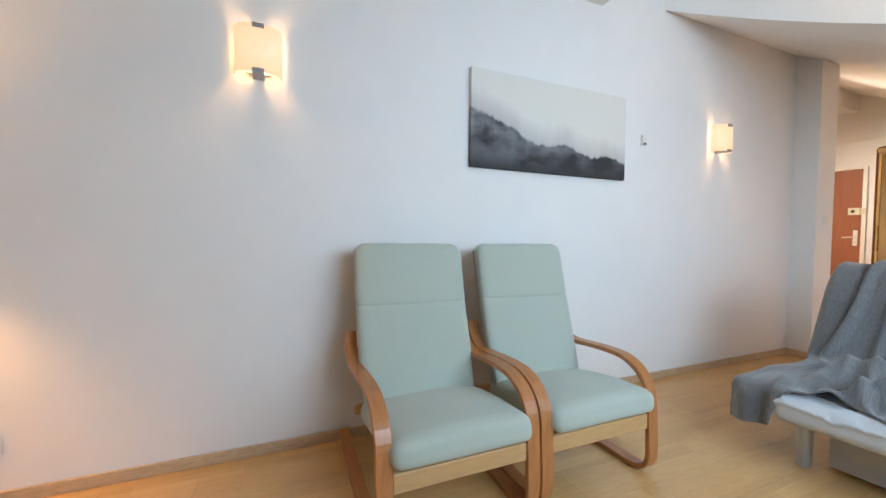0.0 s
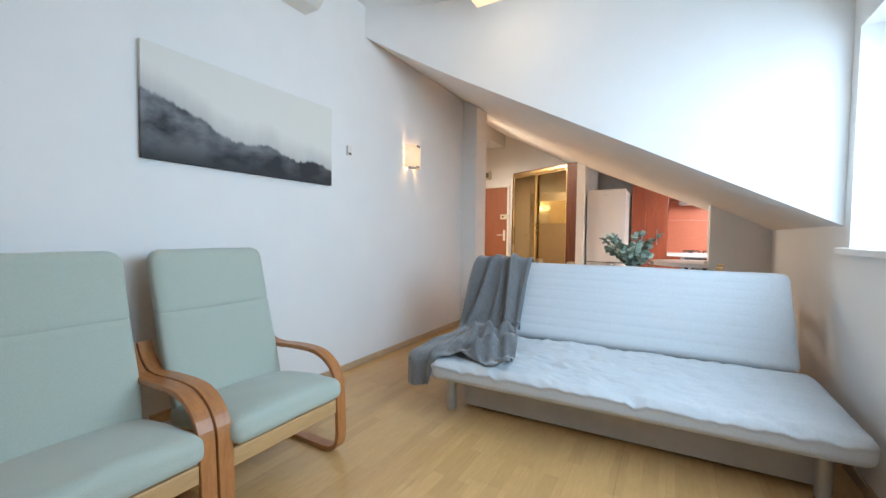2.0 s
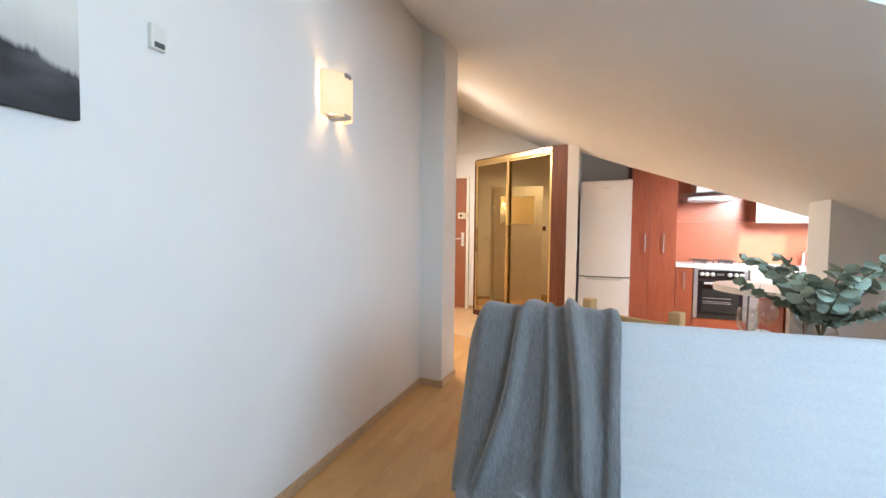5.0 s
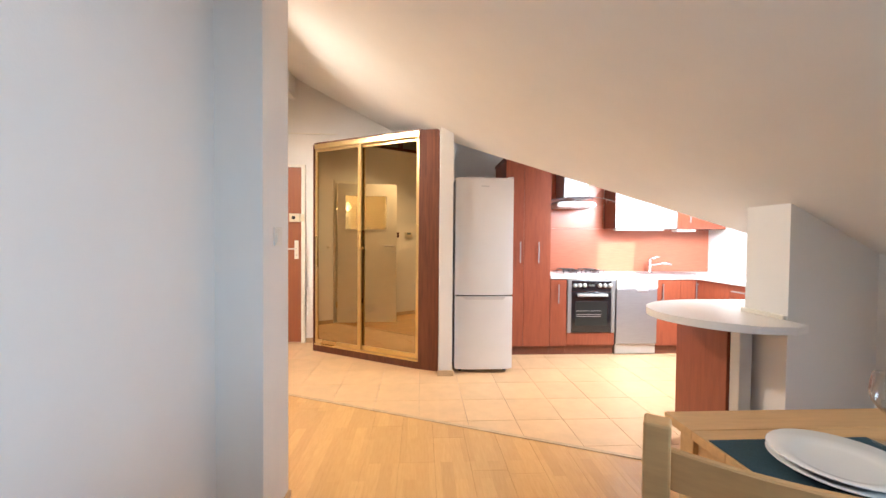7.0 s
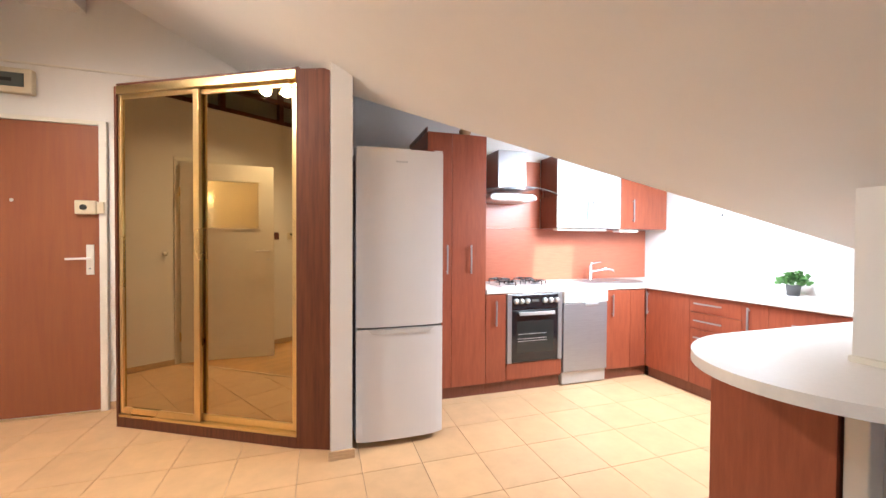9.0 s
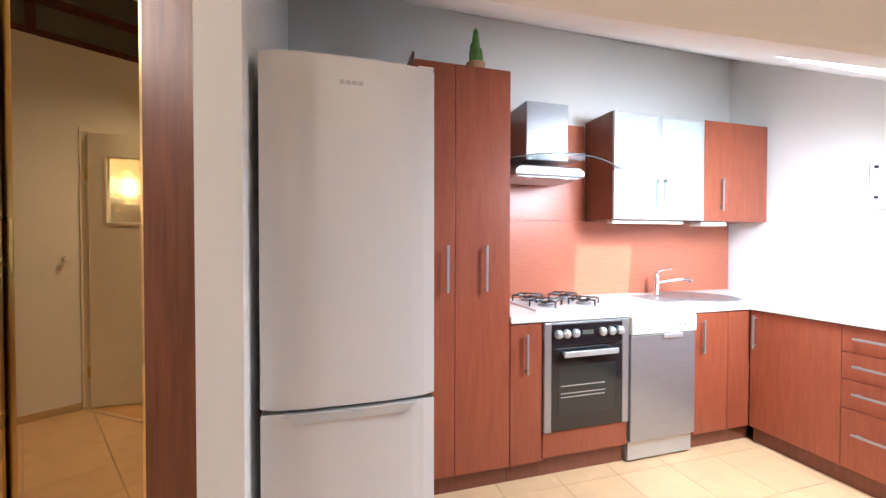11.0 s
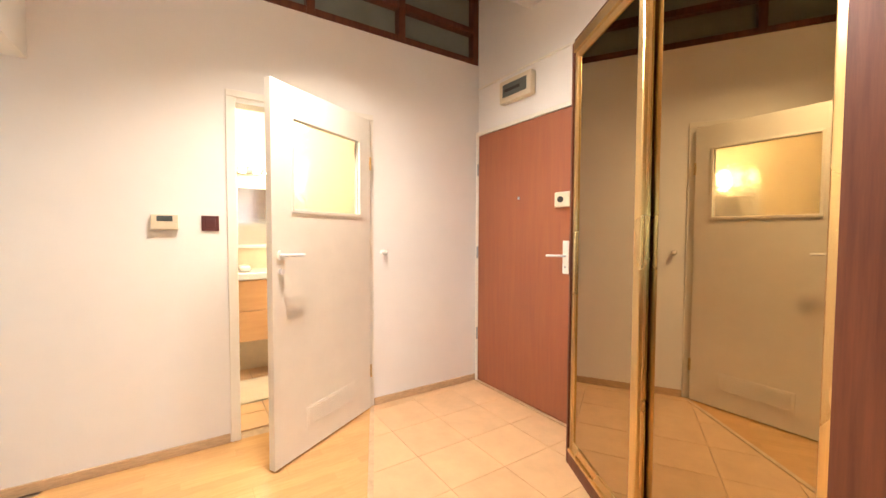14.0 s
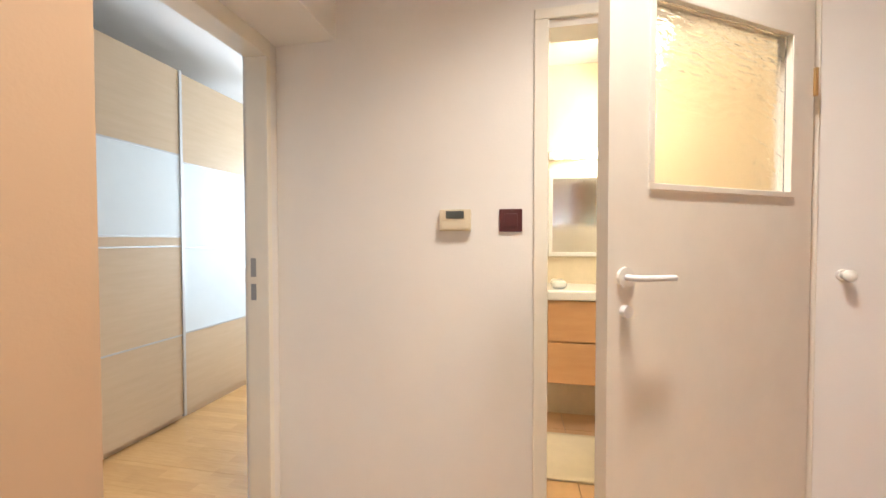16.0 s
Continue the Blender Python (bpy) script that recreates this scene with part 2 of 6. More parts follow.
M = {
    "wall": material("wall_paint", (0.80, 0.785, 0.76), 0.85, vary=0.012, scale=3, bump=0.10, bump_scale=120, stain=0.015),
    "ceiling": material("ceiling_paint", (0.80, 0.785, 0.76), 0.9, vary=0.012, scale=3, bump=0.08, bump_scale=90, stain=0.015),
    "trim": material("white_trim", (0.81, 0.78, 0.70), 0.45, vary=0.02, bump=0.03),
    "skirting": material("oak_skirting", (0.58, 0.41, 0.245), 0.5, vary=0.1, scale=20, stretch=(1, 1, 6), bump=0.05),
    "parquet": parquet("oak_parquet"),
    "tile": material("beige_floor_tile", (0.67, 0.44, 0.24), 0.34, vary=0.05, scale=7, bump=0.05, bump_scale=60, per_object=0.05, stain=0.04),
    "grout": material("floor_grout", (0.52, 0.38, 0.25), 0.85, vary=0.1, scale=30),
    "cherry": material("cherry_laminate", (0.31, 0.078, 0.036), 0.38, vary=0.1, scale=7, stretch=(6, 6, 0.7), bump=0.03, bump_scale=60, colour2=(0.235, 0.055, 0.026), per_object=0.05, stain=0.05),
    # cherry in a darker tone: plinths, cornice, wall carcasses, bar front strip
    "cherry_side": material("cherry_laminate_darker", (0.20, 0.065, 0.035), 0.38, vary=0.1, scale=7, stretch=(6, 6, 0.7), bump=0.03, colour2=(0.15, 0.045, 0.025)),
    "splash": material("cherry_backsplash", (0.46, 0.15, 0.085), 0.32, vary=0.1, scale=8, stretch=(1, 1, 9), bump=0.03, colour2=(0.42, 0.125, 0.07)),
    "door_brown": material("brown_door_veneer", (0.31, 0.108, 0.045), 0.42, vary=0.1, scale=5, stretch=(7, 7, 0.5), bump=0.04, colour2=(0.275, 0.088, 0.044), stain=0.04),
    "wardrobe_wood": material("walnut_panel", (0.16, 0.052, 0.026), 0.42, vary=0.15, scale=5, stretch=(8, 8, 0.5), bump=0.03, colour2=(0.085, 0.027, 0.015), spec=0.3),
    "gold": material("brushed_gold", (0.74, 0.54, 0.25), 0.28, 1.0, vary=0.03, scale=30, stretch=(8, 8, 0.4), rough_vary=0.05),
    "mirror": material("bronze_mirror", (0.46, 0.352, 0.19), 0.015, 1.0, vary=0.0, rough_vary=0.0),
    "white": material("white_lacquer", (0.75, 0.742, 0.74), 0.3, vary=0.01, bump=0.02, bump_scale=200),
    "plastic": material("white_plastic", (0.76, 0.74, 0.68), 0.4, vary=0.02),
    "cream": material("cream_plastic", (0.70, 0.62, 0.46), 0.45, vary=0.03),
    "black": material("black_plastic", (0.02, 0.02, 0.022), 0.35, vary=0.05),
    "dark": material("dark_glass", (0.012, 0.013, 0.016), 0.08, vary=0.02, spec=0.6),
    "steel": material("brushed_steel", (0.38, 0.39, 0.41), 0.38, 0.7, vary=0.04, scale=20, stretch=(0.5, 8, 8), rough_vary=0.05),
    "chrome": material("chrome", (0.75, 0.75, 0.76), 0.12, 1.0, vary=0.0),
    "counter": material("white_worktop", (0.80, 0.78, 0.75), 0.35, vary=0.015, scale=60),
    "grey_box": material("grey_drawer_front", (0.50, 0.485, 0.475), 0.5, vary=0.04, scale=10),
    "silver": material("silver_paint", (0.55, 0.56, 0.57), 0.42, 0.6, vary=0.03),
    "chair_fabric": material("mint_chair_fabric", (0.43, 0.475, 0.405), 0.95, vary=0.035, scale=190, bump=0.22, bump_scale=600, sheen=0.25, stain=0.03),
    "bentwood": material("honey_bentwood", (0.48, 0.195, 0.060), 0.36, vary=0.12, scale=9, stretch=(1.5, 6, 1.5), bump=0.03, colour2=(0.36, 0.135, 0.042), coat=0.15),
    "birch": material("pale_birch", (0.58, 0.35, 0.15), 0.45, vary=0.08, scale=9, stretch=(5, 1, 5), colour2=(0.48, 0.29, 0.13)),
    "sofa_fabric": material("pale_grey_sofa_cover", (0.55, 0.57, 0.585), 0.95, vary=0.04, scale=120, bump=0.25, bump_scale=380, sheen=0.2, stain=0.03),
    "throw": material("grey_wool_throw", (0.185, 0.185, 0.185), 1.0, vary=0.42, scale=95, stretch=(2.2, 0.45, 0.45), bump=1.0, bump_scale=170, sheen=0.5, stain=0.08, colour2=(0.10, 0.10, 0.103)),
    "pine": material("pine_wood", (0.62, 0.37, 0.16), 0.5, vary=0.1, scale=6, stretch=(1, 8, 8), bump=0.04, colour2=(0.52, 0.31, 0.13)),
    "teal": material("teal_cloth", (0.022, 0.062, 0.085), 0.9, vary=0.1, scale=150, bump=0.25, bump_scale=500),
    "porcelain": material("white_porcelain", (0.82, 0.82, 0.80), 0.15, vary=0.01, coat=0.3),
    "glass": thin_glass("clear_glass"),
    "frost": glass("rippled_glass", (1.0, 0.97, 0.92), 0.05, 1.0, 30, stretch=(0.55, 1, 1.5)),
    "leaf": material("eucalyptus_leaf", (0.36, 0.44, 0.35), 0.55, vary=0.2, scale=12, island=0.35),
    "leaf_green": material("green_leaf", (0.10, 0.24, 0.06), 0.6, vary=0.2, scale=12, island=0.4),
    "stem": material("plant_stem", (0.15, 0.12, 0.07), 0.8),
    "terracotta": material("tan_pot", (0.50, 0.33, 0.18), 0.7, vary=0.08),
    "pot_grey": material("dark_grey_pot", (0.10, 0.10, 0.105), 0.6),
    "oak_light": material("light_oak_laminate", (0.60, 0.46, 0.30), 0.45, vary=0.05, scale=4, stretch=(1, 5, 7), bump=0.03, colour2=(0.56, 0.42, 0.265)),
    "vanity_oak": material("honey_oak_veneer", (0.62, 0.36, 0.165), 0.4, vary=0.05, scale=4, stretch=(5, 1, 7), bump=0.02, colour2=(0.57, 0.32, 0.14)),
    "glass_white": material("white_glass_panel", (0.74, 0.80, 0.82), 0.12, vary=0.01),
    "cabinet_glass": material("satin_cabinet_glass", (0.43, 0.48, 0.485), 0.08, vary=0.02, scale=3, spec=0.7),
    "tan_wall": material("tan_wall_face", (0.45, 0.315, 0.20), 0.85, vary=0.015, scale=3, bump=0.10, bump_scale=120, stain=0.02),
    # door white greyed to carry the shade of the fridge grip
    "grip_shade": material("grip_shade_white", (0.60, 0.59, 0.58), 0.4, vary=0.02),
    "oven_pane": material("smoked_oven_pane", (0.022, 0.025, 0.024), 0.12, vary=0.05),
    "bath_tile": material("cream_wall_tile", (0.74, 0.64, 0.48), 0.3, vary=0.04, per_object=0.03),
    "transom": material("frosted_transom_glass", (0.24, 0.26, 0.22), 0.35, vary=0.06, scale=4),
    "sill": material("white_sill", (0.82, 0.82, 0.80), 0.35, vary=0.01),
    "shade": glow("lit_frosted_shade", (1.0, 0.66, 0.36), 0.80, (0.45, 0.40, 0.33)),
    "bulb": glow("lit_bulb", (1.0, 0.80, 0.52), 18.0),
    "globe": glow("lit_opal_globe", (1.0, 0.84, 0.58), 4.0),
    "red_switch": material("dark_red_plastic", (0.09, 0.018, 0.016), 0.35),
    "lcd": material("grey_display", (0.10, 0.11, 0.10), 0.3),
}

# ---- the large structure ----
X_HALL, Y_NORTH, X_KNEE, X_EAST = -1.645, 3.16, 3.065, 4.47
Y_CHEEK, Z_LIVING, Y_SOUTH = -1.50, 3.05, -6.60
SEAM = (-1.645, 2.17, 2.42, 0.42)          # line between parquet and tiles

# floor slab, then the walls
structure("floor", box(-4.4, Y_SOUTH - 0.1, -0.16, X_EAST + 0.12, Y_NORTH + 0.12, -0.012), M["grout"], "cement slab below parquet boards and beige floor tiles")
structure("wall_living_west", box(-0.12, Y_SOUTH, 0, 0, 0.0, 3.2), M["wall"], "smooth white painted living room wall")
# thin tan sheet, slightly proud of the white wall end's hall face
structure("wall_pier_facing", prism([(-0.688, 0.4297, 0), (0.185, 0.2903, 0), (0.185, 0.2943, 0), (-0.688, 0.4337, 0)], (0, 0, 3.2)), M["tan_wall"], "thin tan sheet over the hall face of the wall end")
structure("wall_pier", prism([(-0.69, 0.0, 0), (0.187, 0.0, 0), (0.187, 0.29, 0), (-0.69, 0.43, 0)], (0, 0, 3.3)), M["wall"], "white painted wall end between living room and hall")
structure("wall_living_south", box(-0.12, Y_SOUTH - 0.12, 0, X_KNEE + 0.4, Y_SOUTH, 3.2), M["wall"], "plain white painted wall")
bm = bmesh.new()
# opening lengthened southward, unseen, to let more light onto wall and floor
W_Y0, W_Y1, W_Z0, W_Z1 = -4.30, -1.585, 1.085, 2.19
for r in ((X_KNEE, Y_SOUTH, 0, X_KNEE + 0.34, W_Y0, 3.2), (X_KNEE, W_Y1, 0, X_KNEE + 0.34, Y_CHEEK + 0.02, 3.2), (X_KNEE, W_Y0, 0, X_KNEE + 0.34, W_Y1, W_Z0), (X_KNEE, W_Y0, W_Z1, X_KNEE + 0.34, W_Y1, 3.2)):
    add_box(bm, *r)
structure("wall_window", bm, M["wall"], "white painted dormer wall with a deep window recess")
structure("wall_knee", box(X_KNEE, Y_CHEEK + 0.02, 0, X_KNEE + 0.15, 0.21, 1.30), M["wall"], "low white painted knee wall below the roof slope")
structure("wall_partition", prism([(2.60, 0.20, 0), (X_EAST, 0.20, 0), (X_EAST, 0.20, 1.19), (3.12, 0.20, 1.19), (2.60, 0.20, main_z(2.60) + 0.03)], (0, 0.25, 0)), M["wall"], "white painted partition end beside the breakfast bar")
# sloping ceilings and the upright cheek beside the dormer
up = (0, 0, 0.14)
CHEEK = [(0.9 * i / 12, Y_CHEEK - 0.30 * (1 - i / 12) ** 2) for i in range(13)]      # the cheek bends round into the wall
bm = prism([(x, y + 0.01, main_z(x)) for x, y in CHEEK] + [(X_KNEE + 0.14, Y_CHEEK + 0.01, main_z(X_KNEE + 0.14)), (X_KNEE + 0.14, 0.448, main_z(X_KNEE + 0.14)), (0.985, 2.362, main_z(0.985)), (0.985, 3.17, main_z(0.985)), (0, 3.17, main_z(0))], up)
prism([(X_HALL - 0.1, 0.0, main_z(X_HALL - 0.1)), (0, 0.0, main_z(0)), (0, 3.17, main_z(0)), (X_HALL - 0.1, 3.17, main_z(X_HALL - 0.1))], up, bm)
structure("ceiling_slope", bm, M["ceiling"], "white painted sloping attic ceiling")
bm = bmesh.new()
K_X0, K_X1, K_Y0, K_Y1 = 3.15, 3.73, 1.20, 1.95
kx = lambda x: 3.2376 - 0.889 * x
kp = lambda x, y: (x, y, kit_z(y))
prism([kp(0.98, kx(0.98)), kp(0.98, 3.17), kp(K_X0, 3.17), kp(K_X0, 0.44), kp(3.146, 0.44)], up, bm)
prism([kp(K_X0, K_Y1), kp(K_X0, 3.17), kp(K_X1, 3.17), kp(K_X1, K_Y1)], up, bm)
prism([kp(K_X0, 0.44), kp(K_X0, K_Y0), kp(K_X1, K_Y0), kp(K_X1, 0.44)], up, bm)
prism([kp(K_X1, 0.44), kp(K_X1, 3.17), kp(X_EAST + 0.1, 3.17), kp(X_EAST + 0.1, 0.44)], up, bm)
structure("ceiling_kitchen", bm, M["ceiling"], "white painted sloping kitchen ceiling with a roof window opening")
structure("ceiling_living", box(-0.12, Y_SOUTH, Z_LIVING, X_KNEE + 0.34, Y_CHEEK + 0.12, Z_LIVING + 0.12), M["ceiling"], "flat white painted ceiling")
bm = bmesh.new()
cols = []
for x, y in CHEEK + [(X_KNEE + 0.1, Y_CHEEK)]:
    z = main_z(x) - 0.004
    cols.append([bm.verts.new(p) for p in ((x, y, z), (x, y, Z_LIVING), (x, y + 0.12, Z_LIVING), (x, y + 0.12, z))])
for a, b in zip(cols, cols[1:]):
    for k in range(4):
        f = bm.faces.new((a[k], b[k], b[(k + 1) % 4], a[(k + 1) % 4]))
        f.smooth = k in (0, 2)
bm.faces.new(cols[0])
bm.faces.new(cols[-1][::-1])
for e in bm.edges:
    e.smooth = not (len(e.link_faces) == 2 and e.link_faces[0].smooth != e.link_faces[1].smooth)
structure("wall_cheek", bm, M["wall"], "white painted dormer cheek above the roof slope")
# north wall, east wall, hall west wall with its openings
structure("wall_north", box(-4.4, Y_NORTH, 0, X_EAST + 0.12, Y_NORTH + 0.12, 3.9), M["wall"], "white painted wall of hall and kitchen")
structure("wall_east", box(X_EAST, 0.2, 0, X_EAST + 0.12, Y_NORTH, 3.0), M["wall"], "white painted kitchen wall")
structure("wall_fridge", prism([(0.985, 1.955, 0), (1.105, 1.955, 0), (1.105, 1.955, 2.9), (0.985, 1.955, 2.9)], (0, Y_NORTH - 1.955, 0)), M["wall"], "narrow white wall end between wardrobe and refrigerator")
B_Y0, B_Y1, B_Z = 1.29, 2.14, 2.06
T_Y0, T_Z0, T_Z1 = 0.45, 2.71, 3.32
structure("wall_bath", boxes((X_HALL - 0.12, 0.15, 0, X_HALL, B_Y0, T_Z0), (X_HALL - 0.12, B_Y0, B_Z, X_HALL, B_Y1, T_Z0), (X_HALL - 0.12, B_Y1, 0, X_HALL, Y_NORTH, T_Z0),
          (X_HALL - 0.12, 0.15, T_Z1, X_HALL, Y_NORTH, 3.9), (X_HALL - 0.12, 3.13, T_Z0, X_HALL, Y_NORTH, T_Z1)), M["wall"], "white painted hall wall with a bathroom doorway and high transoms")
# recess in front of the bedroom door, closed by a header
structure("wall_header", box(X_HALL, 0.02, 2.10, -0.69, 0.43, 3.8), M["wall"], "white painted header over the bedroom doorway")
structure("wall_bedroom_north", boxes((X_HALL, 0.02, 0, -1.60, 0.149, 2.10), (-4.4, 0.02, 0, X_HALL, 0.14, 3.0), (X_HALL, 0.02, 2.10, -0.1, 0.04, 3.0)), M["wall"], "white painted wall beside the bedroom doorway")
# the opening in the west side is unseen, added for the bedroom fill
structure("wall_bedroom", boxes((-4.4, -2.0, 0, -4.28, -1.0, 3.0), (-4.4, -1.0, 0, -4.28, 0.02, 0.95), (-4.4, -1.0, 2.25, -4.28, 0.02, 3.0), (-4.4, -0.12, 0.95, -4.28, 0.02, 2.25), (-4.4, -2.1, 0, -0.12, -1.98, 3.0), bevel=0), M["wall"], "white painted bedroom wall")
structure("ceiling_bedroom", box(-4.4, -2.1, 2.78, -0.1, 0.02, 2.9), M["ceiling"], "white painted bedroom ceiling")
structure("wall_bathroom", boxes((-3.12, 0.14, 0, -3.0, Y_NORTH, 2.6), (-3.0, 0.14, 0, X_HALL - 0.12, 0.26, 2.6)), M["bath_tile"], "cream tiled bathroom wall")
structure("ceiling_bathroom", box(-3.12, 0.14, 2.5, X_HALL - 0.12, Y_NORTH, 2.62), M["ceiling"], "white painted bathroom ceiling")
structure("wall_loft", box(-2.3, 0.14, 2.62, -2.2, Y_NORTH, 3.9), M["wall"], "plain wall behind the transoms")

# skirting boards
SK = 0.055
for r in ((0, Y_SOUTH, 0, 0.014, 0.0, SK), (0, -0.014, 0, 0.201, 0.0, SK), (0.187, -0.014, 0, 0.201, 0.29, SK), (X_HALL, 0.16, 0, X_HALL + 0.014, B_Y0 - 0.045, SK), (X_HALL, B_Y1 + 0.045, 0, X_HALL + 0.014, Y_NORTH, SK),
          (0.97, 1.941, 0, 1.12, 1.955, SK), (-0.58, Y_NORTH - 0.014, 0, -0.33, Y_NORTH, SK), (X_KNEE - 0.014, Y_SOUTH, 0, X_KNEE, 0.2, SK), (2.586, 0.186, 0, X_KNEE - 0.014, 0.2, SK)):
    structure("baseboard", box(*r, bevel=0.004), M["skirting"], "oak skirting board along the white wall")

# ---- living room ----
def rounded(size, r, cuts, move=None):
    """A box with rounded rims, finely divided, centred on the origin; move(p) gives an offset."""
    bm = bmesh.new()
    bmesh.ops.create_cube(bm, size=2)
    bmesh.ops.subdivide_edges(bm, edges=list(bm.edges), cuts=cuts, use_grid_fill=True)
    h = Vector(size) / 2
    inner = Vector((max(h.x - r, 0), max(h.y - r, 0), max(h.z - r, 0)))
    for v in bm.verts:
        p = Vector((v.co.x * h.x, v.co.y * h.y, v.co.z * h.z))
        q = Vector((max(-inner.x, min(inner.x, p.x)), max(-inner.y, min(inner.y, p.y)), max(-inner.z, min(inner.z, p.z))))
        d = p - q
        v.co = q + d.normalized() * r if d.length > 1e-6 else p
        if move:
            v.co += move(v.co.copy())
    return bm


def armchair(at, label):
    """A bentwood easy chair facing +x with a one-piece seat and back cushion."""
    t = thing("armchair", at, label, "armchair", "pair of easy chairs")
    half = 0.295
    side = [(0.20, 0.620), (0.235, 0.560), (0.30, 0.512), (0.38, 0.502), (0.50, 0.510), (0.62, 0.514), (0.71, 0.505), (0.79, 0.465), (0.838, 0.395), (0.85, 0.30), (0.855, 0.20), (0.858, 0.11), (0.845, 0.055), (0.80, 0.024), (0.72, 0.016), (0.45, 0.014), (0.22, 0.014), (0.10, 0.024), (0.04, 0.07)]
    for s in (-1, 1):
        path = smooth_path([(x, s * half, z) for x, z in side], 4)
        part("side_frame", strip(path, (0, 1, 0), 0.058, 0.022), M["bentwood"], t, "bent honey-coloured wooden arm and leg")
    rail = smooth_path([(0.80, 0, 0.262), (0.55, 0, 0.245), (0.38, 0, 0.26), (0.27, 0, 0.42), (0.155, 0, 0.72), (0.075, 0, 1.0)], 5)
    for s in (-1, 1):
        part("back_rail", strip([p + Vector((0, s * 0.20, 0)) for p in rail], (0, 1, 0), 0.045, 0.02), M["bentwood"], t)
    part("front_rail", box(0.835, -half + 0.03, 0.225, 0.858, half - 0.03, 0.295, 0.006), M["birch"], t, "pale birch cross rail")
    part("rear_rail", box(0.16, -half + 0.03, 0.20, 0.185, half - 0.03, 0.25, 0.005), M["birch"], t)
    for z in (0.45, 0.60, 0.76, 0.92):
        part("slat", box(0.49 - 0.40 * z - 0.055, -0.2, z - 0.02, 0.49 - 0.40 * z - 0.042, 0.2, z + 0.02, 0.003), M["birch"], t)
    w = 0.278

    def puff(p):
        e = noise.noise(p * 7 + Vector((at[1] * 3, 0, 0))) * 0.005
        return Vector((e, 0, e))

    def seat_move(p):
        k = 1 - (p.y / w) ** 2
        up = 0.018 * k if p.z > 0 else 0
        return Vector((0, 0, up + 0.025 * math.cos(p.x * 4.5) * (1 if p.z > 0 else 0.4))) + puff(p)
    bm = rounded((0.54, 2 * w, 0.095), 0.042, 16, seat_move)
    bmesh.ops.transform(bm, matrix=pose(0.63, 0, 0.322, 0, 0, 0) @ Matrix.Rotation(radians(-7), 4, "Y"), verts=bm.verts)
    part("seat_cushion", bm, M["chair_fabric"], t, smooth=True)

    def back_piece(z0, z1, corner):
        """A length of the back cushion, following the bent rails."""
        mid = (z0 + z1) / 2

        def move(p):
            z = mid + p.z
            k = 1 - (p.y / w) ** 2
            lean = 0.40 - 0.375 * (z - 0.36) + 0.05 * ((z - 0.36) / 0.68) ** 2 * 1.1
            pinch = -p.y * (0.10 * max(0, (0.52 - z) / 0.2) * 0.5 + 0.10 * max(0, (z - 0.985) / 0.06) ** 2)
            return Vector((lean + (0.014 * k if p.x > 0 else 0), pinch, 0)) + puff(p) * 0.5
        bm = rounded((0.075, 2 * w, z1 - z0), corner, 20, move)
        bmesh.ops.translate(bm, verts=bm.verts, vec=(0, 0, mid))
        return bm
    part("back_cushion", back_piece(0.33, 0.774, 0.028), M["chair_fabric"], t, smooth=True)
    part("headrest", back_piece(0.744, 1.045, 0.028), M["chair_fabric"], t, "stitched mint green headrest", smooth=True)
    return t


armchair((0, -3.865, 0), "bentwood easy chair with mint green fabric cushion against white wall")
armchair((0, -3.21, 0), "bentwood easy chair with mint green cushion, nearer the sofa")


SOFA = Matrix.Translation((1.08, -2.15, 0)) @ Matrix.Rotation(radians(3.0), 4, "Z") @ Matrix.Translation((-1.06, 2.20, 0))


